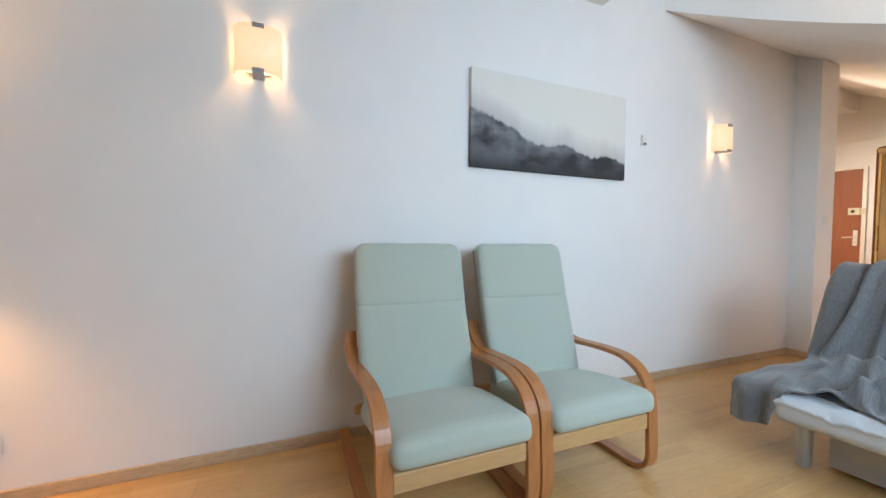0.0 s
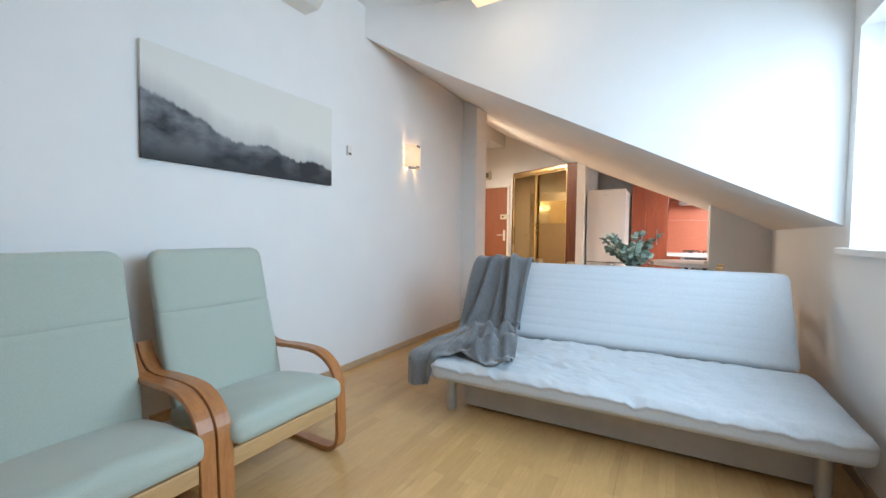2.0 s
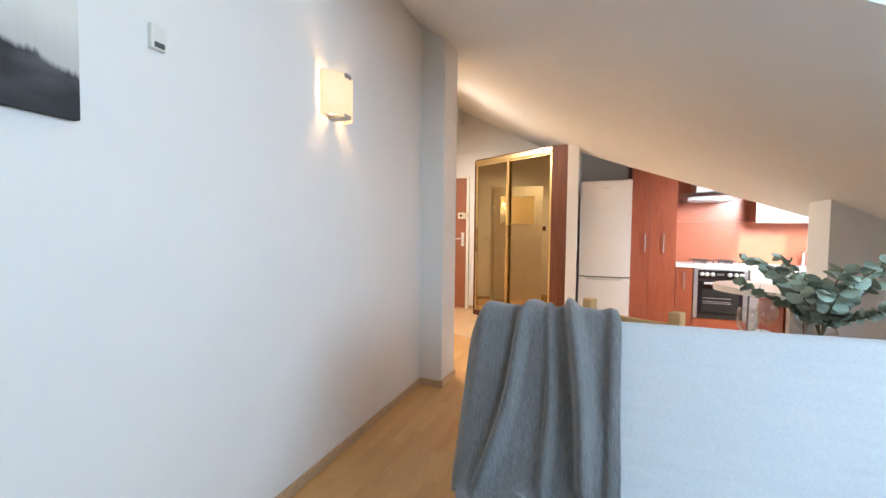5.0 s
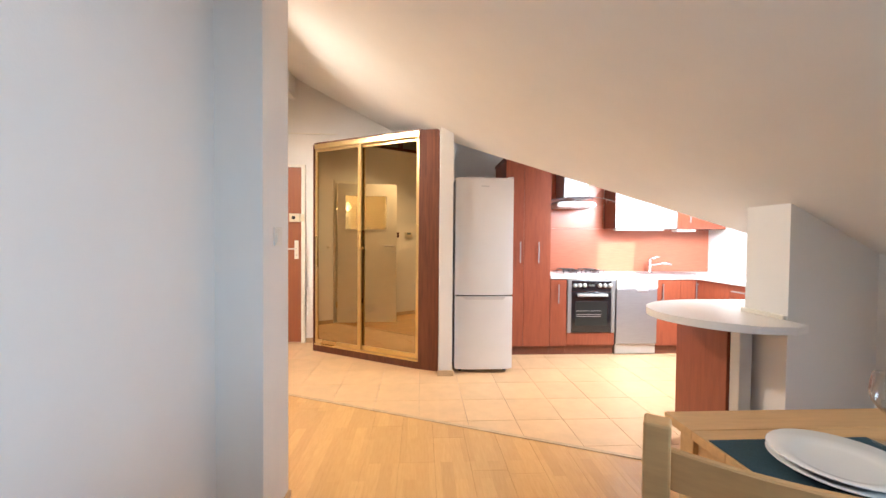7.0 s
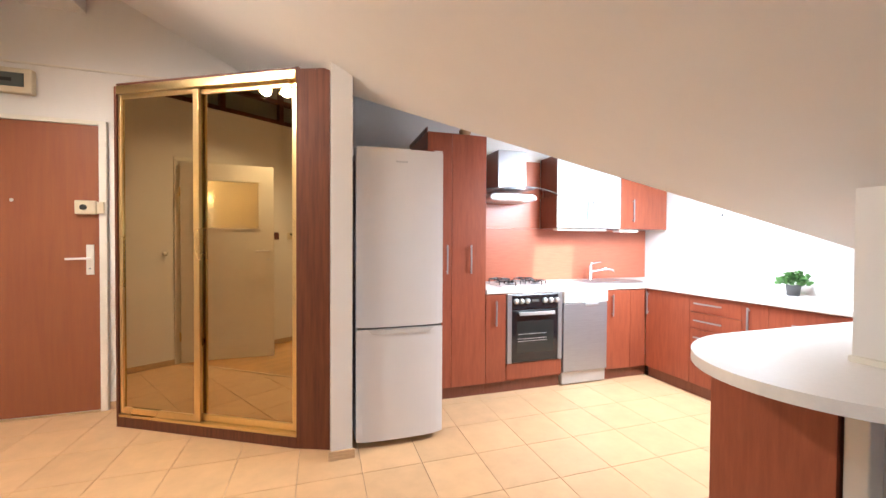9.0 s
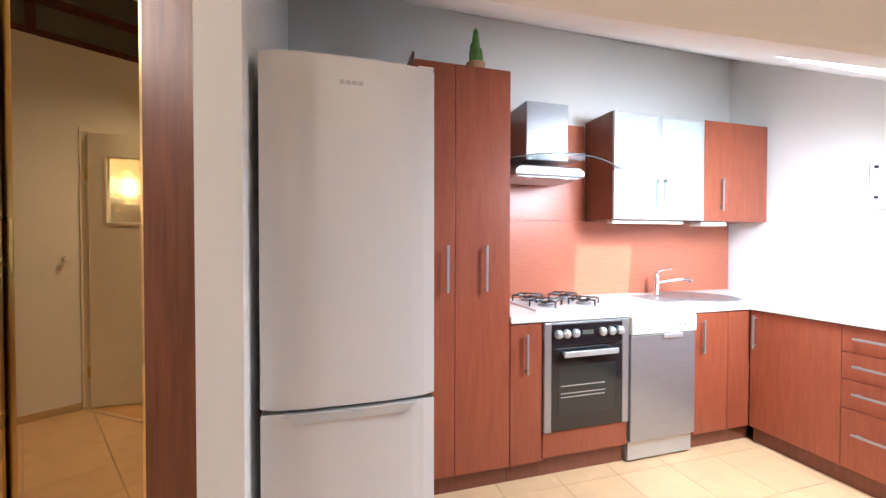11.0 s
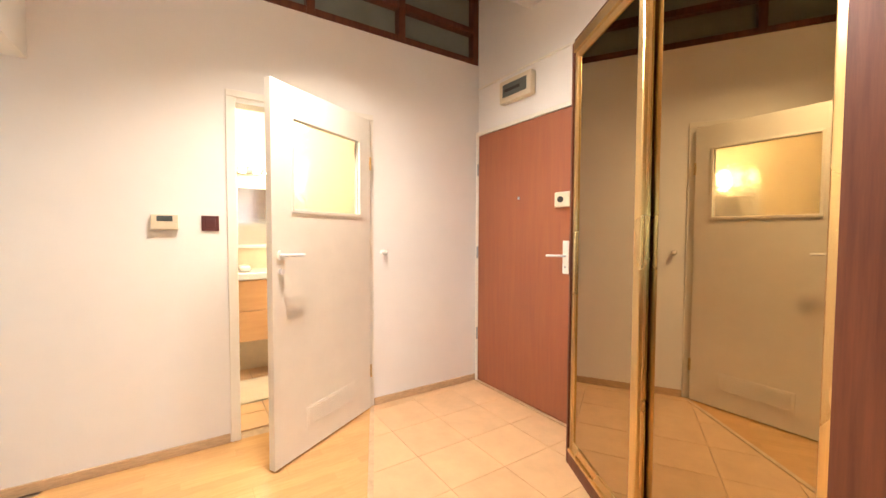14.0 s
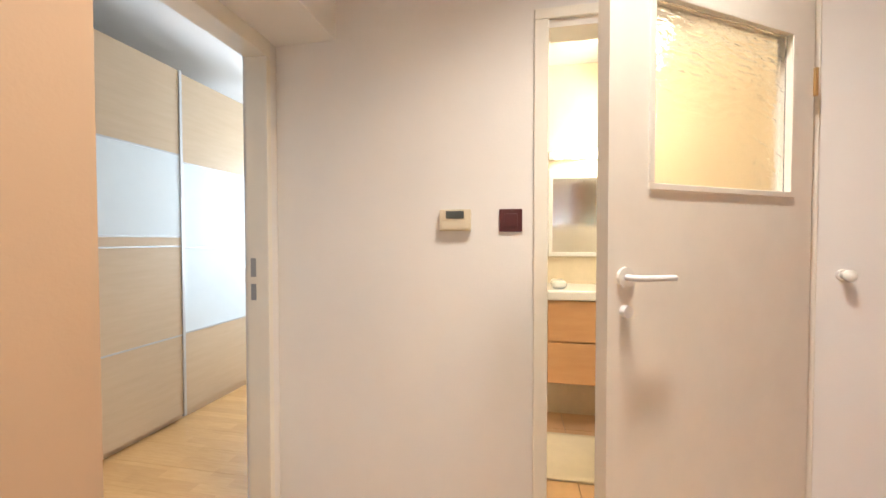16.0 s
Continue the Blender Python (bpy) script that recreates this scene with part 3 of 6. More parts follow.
def sofa():
    t = thing("sofa_bed", (0, 0, 0), "pale grey fabric sofa bed on silver legs, slightly wrinkled", "sofa")
    t.matrix_world = SOFA
    x0, x1 = 1.00, 2.97
    b0, b1 = 0.89, 2.93
    cx, w = (x0 + x1) / 2, x1 - x0

    def seat_move(p):
        q = Vector((p.x * 3.2 + 3, p.y * 5.5 + p.x * 2.4, 0.3))
        wr = (noise.noise(q) * 0.008 + (0.3 - abs(noise.noise(q * 1.6))) * 0.026 * max(0, 1 - ((p.x + 0.1) / 0.75) ** 2) + (0.3 - abs(noise.noise(q * 3.6 + Vector((4, 1, 0))))) * 0.024 + noise.noise(q * 7.7) * 0.003) if p.z > 0 else 0
        pipe = 0.006 * math.exp(-((p.z - 0.03) / 0.012) ** 2) if p.y < -0.3 else 0
        return Vector((0, -pipe, wr))
    bm = rounded((w, 0.70, 0.12), 0.045, 104, seat_move)
    bmesh.ops.transform(bm, matrix=Matrix.Translation((cx, -2.06, 0.328)) @ Matrix.Rotation(radians(4), 4, "X"), verts=bm.verts)
    part("seat_mattress", bm, M["sofa_fabric"], t, "wrinkled pale grey seat cover", smooth=True)

    def back_move(p):
        quilt = sum(-0.0045 * math.exp(-((p.z - z) / 0.008) ** 2) for z in (-0.20, -0.14, -0.07, 0.0, 0.07, 0.10, 0.16, 0.21)) * (0.55 + 0.45 * noise.noise(Vector((p.x * 2.5, p.z * 9, 0)))) if p.y < 0 else 0
        return Vector((0, -quilt + 0.004 * noise.noise(p * 3), 0.004 * noise.noise(p * 2 + Vector((5, 0, 0)))))
    bm = rounded((b1 - b0, 0.13, 0.60), 0.05, 64, back_move)
    bmesh.ops.transform(bm, matrix=Matrix.Translation(((b0 + b1) / 2, -1.52, 0.642)) @ Matrix.Rotation(radians(-27), 4, "X"), verts=bm.verts)
    part("back_mattress", bm, M["sofa_fabric"], t, "quilted pale grey backrest cover", smooth=True)
    part("seat_frame", boxes((x0 + 0.04, -2.345, 0.25, x1 - 0.04, -2.31, 0.283), (x0 + 0.04, -1.80, 0.245, x1 - 0.04, -1.765, 0.283), (x0 + 0.04, -2.345, 0.25, x0 + 0.075, -1.77, 0.283), (x1 - 0.075, -2.345, 0.25, x1 - 0.04, -1.77, 0.283), bevel=0.004), M["silver"], t, "silver steel frame")
    for x in (x0 + 0.06, x1 - 0.10):
        for y in (-2.20, -1.62):
            part("leg", lathe([(0, 0), (0.028, 0), (0.030, 0.004), (0.032, 0.25), (0.030, 0.262), (0, 0.262)], 24, at=(x, y, 0)), M["silver"], t, "round silver leg", smooth=True)
    box_ = part("bedding_box", box(1.13, -2.145, 0.02, 2.86, -1.45, 0.215, 0.006), M["grey_box"], t, "grey storage box below the seat")
    part("castor", cyl((1.2, -2.0, 0.011), (1.22, -2.0, 0.011), 0.011), M["black"], box_)
    return t


sofa()


# creases of the throw over the backrest: where across, lean, width, height, steepness of the near flank
CREASES = ((0.48, -1.05, 0.055, 0.046, 0.4), (0.56, -0.10, 0.03, 0.026, 0.6), (0.74, 0.06, 0.05, 0.050, 0.35), (0.96, 0.03, 0.04, 0.020, 0.8))


def throw():
    """The wool throw over the end of the backrest and seat, gathered on the seat, one corner hanging off its end."""
    rows = [(-1.295, 0.70), (-1.295, 0.78), (-1.303, 0.85), (-1.335, 0.905), (-1.39, 0.930), (-1.44, 0.928), (-1.482, 0.888), (-1.545, 0.775), (-1.607, 0.655), (-1.664, 0.545), (-1.708, 0.455), (-1.765, 0.418), (-1.86, 0.414), (-1.97, 0.408), (-2.10, 0.399), (-2.22, 0.390), (-2.31, 0.380), (-2.365, 0.350), (-2.385, 0.29), (-2.39, 0.20)]
    path = smooth_path([(0, y, z) for y, z in rows], 7)
    nu, nv, n = 130, 140, len(path)
    bm = bmesh.new()
    grid = []

    def ridge(a, b, c, seed):
        return 1 - 2.2 * abs(noise.noise(Vector((a, b, c + seed))))

    def ease(a, b, x):
        k = max(0.0, min(1.0, (x - a) / (b - a)))
        return k * k * (3 - 2 * k)
    for j in range(nv + 1):
        row = []
        for i in range(nu + 1):
            u = i / nu
            # only the corner over the sofa's end reaches down; elsewhere the hem lies on the seat
            v = j / nv * (1.0 - (0.128 + 0.018 * math.sin(u * 13)) * ease(0.26, 0.40, u))
            at_ = v * (n - 1)
            k = min(int(at_), n - 2)
            p = path[k].lerp(path[k + 1], at_ - k)
            d = (path[k + 1] - path[k]).normalized()
            nrm = Vector((0, -d.z, d.y))
            if nrm.dot(Vector((0, -0.5, 0.8) if v > 0.2 else (0, 0.9, 0.4))) < 0:
                nrm = -nrm
            low = ease(0.50, 0.62, v)
            left = 0.885 - 0.10 * ease(0.62, 0.80, v) + 0.02 * low
            right = 1.365 + 0.04 * low + 0.08 * ease(0.62, 0.78, v)
            hang = 0.007 * ridge(u * 4.5 + v * 3, v * 3.5, 0, 6.2) + 0.005 * ridge(u * 9 + v * 5, v * 6, 0, 1.2) + 0.008 * noise.noise(Vector((u * 4, v * 3, 4)))
            grow = 0.55 + 0.75 * ease(0.22, 0.42, v)
            for at, lean, wide, high, steep in CREASES:
                du = u - at - lean * (v - 0.22) - 0.02 * math.sin(v * 9 + at * 20)
                hang += grow * high * math.exp(-(du / (wide * (steep if du < 0 else 1.0))) ** 2) * (0.75 + 0.5 * noise.noise(Vector((at * 9, v * 5, 2))))
            lie = 0.088 * ridge(u * 3.4 - v * 3.0, v * 7.5 + u * 2.0, 0, 8.4) + 0.046 * ridge(u * 7.5 - v * 5, v * 10 - u * 2, 0, 3.9) + 0.006 * noise.noise(Vector((u * 22, v * 22, 2)))
            lie = max(lie, -0.006) * (0.12 + 0.88 * ease(0.22, 0.55, u)) * (1 - 0.5 * ease(0.80, 0.86, v))
            fold = max(-0.004, hang * (1 - low) + lie * low) + 0.010
            if v < 0.2:
                fold *= 0.5 + 2.5 * v
            x = left + (right - left) * u + 0.012 * math.sin(v * 11 + u * 4) + 0.018 * noise.noise(Vector((u * 5, v * 6, 7)))
            pos = Vector((x, p.y, p.z)) + nrm * fold
            if x < 1.0:
                over = (1.0 - x) * low
                pos.z -= 0.10 * over + 0.55 * over * over
                pos.y += 0.022 * math.sin(x * 34) * ease(0.84, 0.94, v) + 0.35 * over * ease(0.80, 0.95, v)
                if low < 1:
                    droop = max(0.0, 0.935 - x) * (1 - low)
                    pos.z -= min(0.12, droop * droop * 30)
            row.append(bm.verts.new(pos))
        grid.append(row)
    for a, b in zip(grid, grid[1:]):
        for i in range(nu):
            bm.faces.new((a[i], a[i + 1], b[i + 1], b[i]))
    ob = link("throw_blanket", bm, M["throw"], smooth=True)
    solid = ob.modifiers.new("thickness", "SOLIDIFY")
    solid.thickness, solid.offset = 0.006, 1
    ob.matrix_world = SOFA
    return tagged(ob, "dark grey woven wool throw draped over sofa end in folds", "throw")


throw()


def mountain_picture(at, w, h):
    """A canvas print: pale sky, misty dark wooded ridge falling to one side."""
    t = thing("picture", at, "wide canvas print of misty dark forest ridge hanging on white wall", "picture")
    m = bpy.data.materials.new("misty_forest_print")
    m.use_nodes = True
    n, l = m.node_tree.nodes, m.node_tree.links
    tc, sep = n.new("ShaderNodeTexCoord"), n.new("ShaderNodeSeparateXYZ")
    l.new(tc.outputs["Object"], sep.inputs[0])

    def maths(op, a, b=None, c=None):
        k = n.new("ShaderNodeMath")
        k.operation = op
        for i, val in enumerate((a, b, c)):
            if val is None:
                continue
            if isinstance(val, (int, float)):
                k.inputs[i].default_value = val
            else:
                l.new(val, k.inputs[i])
        return k.outputs[0]

    def noise_at(scale, stretch, detail=6):
        mp, nz = n.new("ShaderNodeMapping"), n.new("ShaderNodeTexNoise")
        mp.inputs["Scale"].default_value = stretch
        nz.inputs["Scale"].default_value, nz.inputs["Detail"].default_value = scale, detail
        l.new(tc.outputs["Object"], mp.inputs["Vector"])
        l.new(mp.outputs["Vector"], nz.inputs["Vector"])
        return nz.outputs["Fac"]
    u = maths("DIVIDE", sep.outputs["Y"], w)          # 0 left .. 1 right
    v = maths("DIVIDE", sep.outputs["Z"], h)          # 0 bottom .. 1 top
    line = n.new("ShaderNodeFloatCurve")
    c = line.mapping.curves[0]
    c.points[0].location, c.points[1].location = (0, 0.60), (1, 0.20)
    for px, py in ((0.12, 0.53), (0.24, 0.44), (0.34, 0.335), (0.46, 0.31), (0.56, 0.34), (0.66, 0.275), (0.78, 0.235), (0.86, 0.265)):
        c.points.new(px, py)
    line.mapping.update()
    l.new(u, line.inputs["Value"])
    trees = maths("MULTIPLY_ADD", noise_at(70, (1, 1, 0.12), 3), 0.055, maths("MULTIPLY_ADD", noise_at(16, (1, 1, 0.2), 4), 0.09, -0.075))
    ridge = maths("ADD", line.outputs["Value"], trees)
    under = maths("SUBTRACT", ridge, v)
    mask = n.new("ShaderNodeMapRange")
    mask.inputs["From Min"].default_value, mask.inputs["From Max"].default_value = -0.008, 0.022
    l.new(under, mask.inputs["Value"])
    mist = n.new("ShaderNodeMapRange")
    mist.inputs["From Min"].default_value, mist.inputs["From Max"].default_value = 0.40, 0.66
    l.new(maths("ADD", noise_at(5.5, (1, 1, 1.6), 5), maths("MULTIPLY", maths("SUBTRACT", 0.45, u), 0.24)), mist.inputs["Value"])
    fade = maths("MULTIPLY", maths("MINIMUM", maths("MULTIPLY", v, 2.6), 1.0), mist.outputs["Result"])
    forest, sky_c, fog = n.new("ShaderNodeMix"), n.new("ShaderNodeMix"), n.new("ShaderNodeMix")
    for k in (forest, sky_c, fog):
        k.data_type = "RGBA"
    fog.inputs[6].default_value, fog.inputs[7].default_value = (0.028, 0.029, 0.033, 1), (0.30, 0.30, 0.31, 1)
    l.new(maths("MULTIPLY", fade, 0.8), fog.inputs["Factor"])
    sky_c.inputs[6].default_value, sky_c.inputs[7].default_value = (0.42, 0.41, 0.40, 1), (0.72, 0.70, 0.64, 1)
    l.new(maths("MINIMUM", maths("MULTIPLY_ADD", under, -3.2, maths("MULTIPLY", noise_at(4, (1, 1, 2)), 0.45)), 1.0), sky_c.inputs["Factor"])
    l.new(mask.outputs["Result"], forest.inputs["Factor"])
    l.new(sky_c.outputs[2], forest.inputs[6])
    l.new(fog.outputs[2], forest.inputs[7])
    bsdf = n["Principled BSDF"]
    l.new(forest.outputs[2], bsdf.inputs["Base Color"])
    bsdf.inputs["Roughness"].default_value = 0.75
    weave, bp = n.new("ShaderNodeTexNoise"), n.new("ShaderNodeBump")
    weave.inputs["Scale"].default_value = 600
    bp.inputs["Strength"].default_value, bp.inputs["Distance"].default_value = 0.2, 0.001
    l.new(tc.outputs["Object"], weave.inputs["Vector"])
    l.new(weave.outputs["Fac"], bp.inputs["Height"])
    l.new(bp.outputs["Normal"], bsdf.inputs["Normal"])
    part("canvas", box(0.003, 0, 0, 0.030, w, h, 0.003), m, t)
    part("stretcher", boxes((0.0, 0.01, 0.01, 0.003, w - 0.01, 0.04), (0.0, 0.01, h - 0.04, 0.003, w - 0.01, h - 0.01)), M["pine"], t)


mountain_picture((0, -3.435, 1.495), 1.235, 0.58)


def sconce(at):
    """A curved frosted shade held by two dark metal clips above and below the lamp."""
    t = thing("wall_sconce", at, "lit wall sconce with curved frosted glass shade and dark clips", "wall lamp", "wall sconces")
    part("back_plate", box(0, -0.05, -0.09, 0.012, 0.05, 0.09, 0.003), M["white"], t)
    bm = bmesh.new()
    rings = []
    for rr in (1.0, 0.95):
        for z in (-0.105, 0.105):
            rings.append([bm.verts.new((0.004 + 0.094 * rr * math.cos(a) ** 0.7, 0.105 * rr * math.sin(a), z)) for a in [radians(-88 + 176 * k / 24) for k in range(25)]])
    o0, o1, i0, i1 = rings
    for k in range(24):
        bm.faces.new((o0[k], o0[k + 1], o1[k + 1], o1[k]))
        bm.faces.new((i0[k], i1[k], i1[k + 1], i0[k + 1]))
        bm.faces.new((o0[k], i0[k], i0[k + 1], o0[k + 1]))
        bm.faces.new((o1[k], o1[k + 1], i1[k + 1], i1[k]))
    for k in (0, 24):
        bm.faces.new((o0[k], o1[k], i1[k], i0[k]))
    part("shade", bm, M["shade"], t, "glowing frosted glass shade", smooth=True)
    for s in (-1, 1):
        part("clip", boxes((0.0, -0.025, s * 0.10 - 0.012, 0.104, 0.025, s * 0.10 + 0.008), bevel=0.002), M["steel"], t, "dark brushed metal clip")
    part("bulb", lathe([(0, -0.045), (0.012, -0.043), (0.016, 0), (0.012, 0.043), (0, 0.045)], 14, at=(0.045, 0, 0)), M["bulb"], t, smooth=True)
    lamp("sconce_light", "POINT", (at[0] + 0.05, at[1], at[2] + 0.02), 3.4, WARM, 0.02)
    lamp("sconce_light", "POINT", (at[0] + 0.05, at[1], at[2] - 0.02), 5.0, WARM, 0.02)


sconce((0, -4.555, 1.925))
sconce((0, -1.135, 1.90))


def floor_lamp(at):
    t = thing("floor_lamp", at, "lit floor lamp with a pale fabric shade by the wall", "floor lamp")
    part("base", lathe([(0, 0), (0.13, 0), (0.13, 0.015), (0.02, 0.03), (0, 0.03)], 28), M["steel"], t)
    part("pole", cyl((0, 0, 0.02), (0, 0, 1.05), 0.01), M["steel"], t)
    part("shade", lathe([(0.15, 1.0), (0.11, 1.28), (0.105, 1.28), (0.145, 1.0)], 28), M["shade"], t)
    lamp("floor_lamp_light", "POINT", (at[0], at[1], 1.14), 38, WARM, 0.05)


floor_lamp((0.22, -5.86, 0))


def air_conditioner(at):
    t = thing("air_conditioner", at, "white split air conditioner unit high on the wall", "air conditioner")
    prof = [(0, 0), (0.14, 0.0), (0.185, 0.035), (0.205, 0.09), (0.205, 0.26), (0.17, 0.285), (0, 0.285)]
    part("body", bevel_all(prism([(x, 0, z) for x, z in prof], (0, 0.80, 0)), 0.006), M["plastic"], t)
    part("louvre", prism([(0.150, 0.03, -0.004), (0.188, 0.03, 0.030), (0.192, 0.03, 0.026), (0.154, 0.03, -0.008)], (0, 0.70, 0)), M["white"], t)
    part("outlet_slot", prism([(0.186, 0.03, 0.038), (0.2015, 0.03, 0.082), (0.2045, 0.03, 0.080), (0.189, 0.03, 0.034)], (0, 0.72, 0)), M["black"], t, "dark air outlet slot")


air_conditioner((0, -3.22, 2.675))


def wall_gadget(name, at, label, category, rows, turn=0):
    """A small plate on a wall; rows of (part name, box, material)."""
    t = thing(name, at, label, category, turn=turn)
    for n_, b, m in rows:
        part(n_, box(*b, 0.0025), M[m], t)
    return t


wall_gadget("room_thermostat", (0, -1.995, 1.80), "small white wall thermostat beside the picture", "thermostat", (("case", (0, -0.022, -0.035, 0.02, 0.022, 0.04), "plastic"), ("screen", (0.0195, -0.015, -0.03, 0.022, 0.015, -0.014), "lcd")))
wall_gadget("wall_socket", (0, -5.55, 0.24), "white double wall socket near the skirting", "socket", (("plate", (0, -0.075, -0.04, 0.01, 0.075, 0.04), "plastic"), ("recess", (0.0095, -0.055, -0.018, 0.0115, -0.02, 0.018), "black"), ("recess", (0.0095, 0.02, -0.018, 0.0115, 0.055, 0.018), "black")))
wall_gadget("light_switch", (0.187, 0.15, 1.265), "white light switch on the wall end", "switch", (("plate", (0, -0.04, -0.04, 0.009, 0.04, 0.04), "plastic"), ("rocker", (0.0085, -0.028, -0.028, 0.013, 0.028, 0.028), "plastic")))


def pendant(at):
    t = thing("ceiling_lamp", at, "square frosted glass ceiling lamp, lit, hanging on a rod", "ceiling lamp")
    part("shade", box(-0.18, -0.18, 0, 0.18, 0.18, 0.07, 0.012), M["shade"], t, "square glowing glass shade")
    part("rod", cyl((0, 0, 0.07), (0, 0, Z_LIVING - at[2]), 0.012), M["chrome"], t)
    lamp("ceiling_lamp_light", "POINT", (at[0], at[1], at[2] - 0.04), 6, (1.0, 0.78, 0.56), 0.15)
    part("canopy", lathe([(0, 0), (0.06, 0), (0.06, 0.03), (0, 0.03)], 24, at=(0, 0, Z_LIVING - at[2] - 0.03)), M["chrome"], t)


pendant((1.25, -2.02, 2.71))


def living_window():
    t = tagged(new("window_1"), "white framed dormer window in a deep recess", "window", kind="structure")
    x = X_KNEE + 0.24
    f = 0.055
    for r in ((W_Y0, W_Z0, W_Y1, W_Z0 + f), (W_Y0, W_Z1 - f, W_Y1, W_Z1), (W_Y0, W_Z0, W_Y0 + f, W_Z1), (W_Y1 - f, W_Z0, W_Y1, W_Z1), ((W_Y0 + W_Y1) / 2 - 0.04, W_Z0, (W_Y0 + W_Y1) / 2 + 0.04, W_Z1)):
        part("window_frame", box(x, r[0], r[1], x + 0.07, r[2], r[3], 0.005), M["white"], t)
    for a, b in ((W_Y0 + f, (W_Y0 + W_Y1) / 2 - 0.04), ((W_Y0 + W_Y1) / 2 + 0.04, W_Y1 - f)):
        for r in ((a, W_Z0 + f, b, W_Z0 + f + 0.06), (a, W_Z1 - f - 0.06, b, W_Z1 - f), (a, W_Z0 + f, a + 0.06, W_Z1 - f), (b - 0.06, W_Z0 + f, b, W_Z1 - f)):
            part("sash", box(x - 0.012, r[0] + 0.002, r[1] + 0.002, x + 0.05, r[2] - 0.002, r[3] - 0.002, 0.005), M["white"], t)
        p = part("pane", box(x + 0.015, a + 0.05, W_Z0 + f + 0.05, x + 0.021, b - 0.05, W_Z1 - f - 0.05), M["glass"], t)
        p.visible_shadow = False
    part("window_handle", boxes((x - 0.03, W_Y1 - f - 0.045, 1.55, x - 0.014, W_Y1 - f - 0.02, 1.67), bevel=0.004), M["white"], t)
    part("blind_cassette", box(x - 0.06, W_Y0 + 0.06, W_Z1 - 0.13, x - 0.013, W_Y1 - 0.07, W_Z1 - 0.06, 0.012), M["white"], t, "white roller blind cassette")
    part("blind_chain", tube(smooth_path([(x - 0.05, W_Y1 - 0.12, W_Z1 - 0.1), (x - 0.052, W_Y1 - 0.125, 1.7), (x - 0.06, W_Y1 - 0.15, 1.35), (x - 0.05, W_Y1 - 0.17, 1.5), (x - 0.05, W_Y1 - 0.14, W_Z1 - 0.1)], 6), 0.0025, 6), M["plastic"], t)
    tagged(part("window_sill", box(X_KNEE - 0.05, W_Y0 - 0.03, W_Z0 - 0.03, X_KNEE + 0.25, W_Y1 + 0.03, W_Z0 + 0.004, 0.006), M["sill"], t), "white window sill board")


living_window()


def radiator(at, length):
    t = thing("radiator", at, "white panel radiator below the window sill", "radiator")
    part("front_panel", box(-0.10, 0, 0.10, -0.085, length, 0.70, 0.005), M["white"], t)
    part("rear_panel", box(-0.035, 0, 0.10, -0.02, length, 0.70, 0.005), M["white"], t)
    part("top_grille", box(-0.10, 0, 0.70, -0.02, length, 0.712, 0.003), M["white"], t)
    for y in (0.0, length - 0.004):
        part("side_cover", box(-0.102, y, 0.09, -0.018, y + 0.004, 0.712, 0.001), M["white"], t)
    for i in range(int(length / 0.05)):
        part("rib", box(-0.104, 0.03 + i * 0.05, 0.13, -0.099, 0.05 + i * 0.05, 0.67, 0.002), M["white"], t)
    for y in (0.15, length - 0.15):
        part("bracket", box(-0.02, y, 0.2, 0.0, y + 0.03, 0.6), M["white"], t)


radiator((X_KNEE, -3.33, 0.05), 0.95)


# dining corner
def pine_chair(at, turn, label):
    """A pine dining chair facing +y, square back posts with rails between."""
    t = thing("dining_chair", at, label, "chair", "dining chairs", turn)
    w = 0.19
    for s in (-1, 1):
        part("back_post", box(s * w - 0.023, -0.21, 0, s * w + 0.023, -0.162, 0.922, 0.005), M["pine"], t)
        part("front_leg", box(s * w - 0.019, 0.17, 0, s * w + 0.019, 0.208, 0.43, 0.004), M["pine"], t)
        part("side_rail", box(s * w - 0.012, -0.165, 0.36, s * w + 0.012, 0.17, 0.43, 0.003), M["pine"], t)
        part("stretcher", box(s * w - 0.01, -0.165, 0.17, s * w + 0.01, 0.17, 0.205, 0.003), M["pine"], t)
    for z in (0.62, 0.80):
        n = 10
        path = [(-w + 0.021 + (2 * w - 0.042) * i / n, -0.185 - 0.022 * math.sin(math.pi * i / n), z + 0.035) for i in range(n + 1)]
        part("back_slat", strip(path, (0, 0, 1), 0.075, 0.018), M["pine"], t)
    part("front_rail", box(-w + 0.019, 0.18, 0.36, w - 0.019, 0.20, 0.43, 0.003), M["pine"], t)
    part("rear_rail", box(-w + 0.021, -0.195, 0.36, w - 0.021, -0.175, 0.43, 0.003), M["pine"], t)
    part("seat", box(-0.215, -0.165, 0.43, 0.215, 0.23, 0.448, 0.006), M["pine"], t)
    return t


# posts of the first chair stand at (1.27, -0.88) and (1.58, -1.09)
pine_chair((1.526, -0.828, 0), -33.5, "pine dining chair turned askew at the table corner")
pine_chair((2.42, -0.74, 0), 84.0, "pine dining chair at the end of the table")


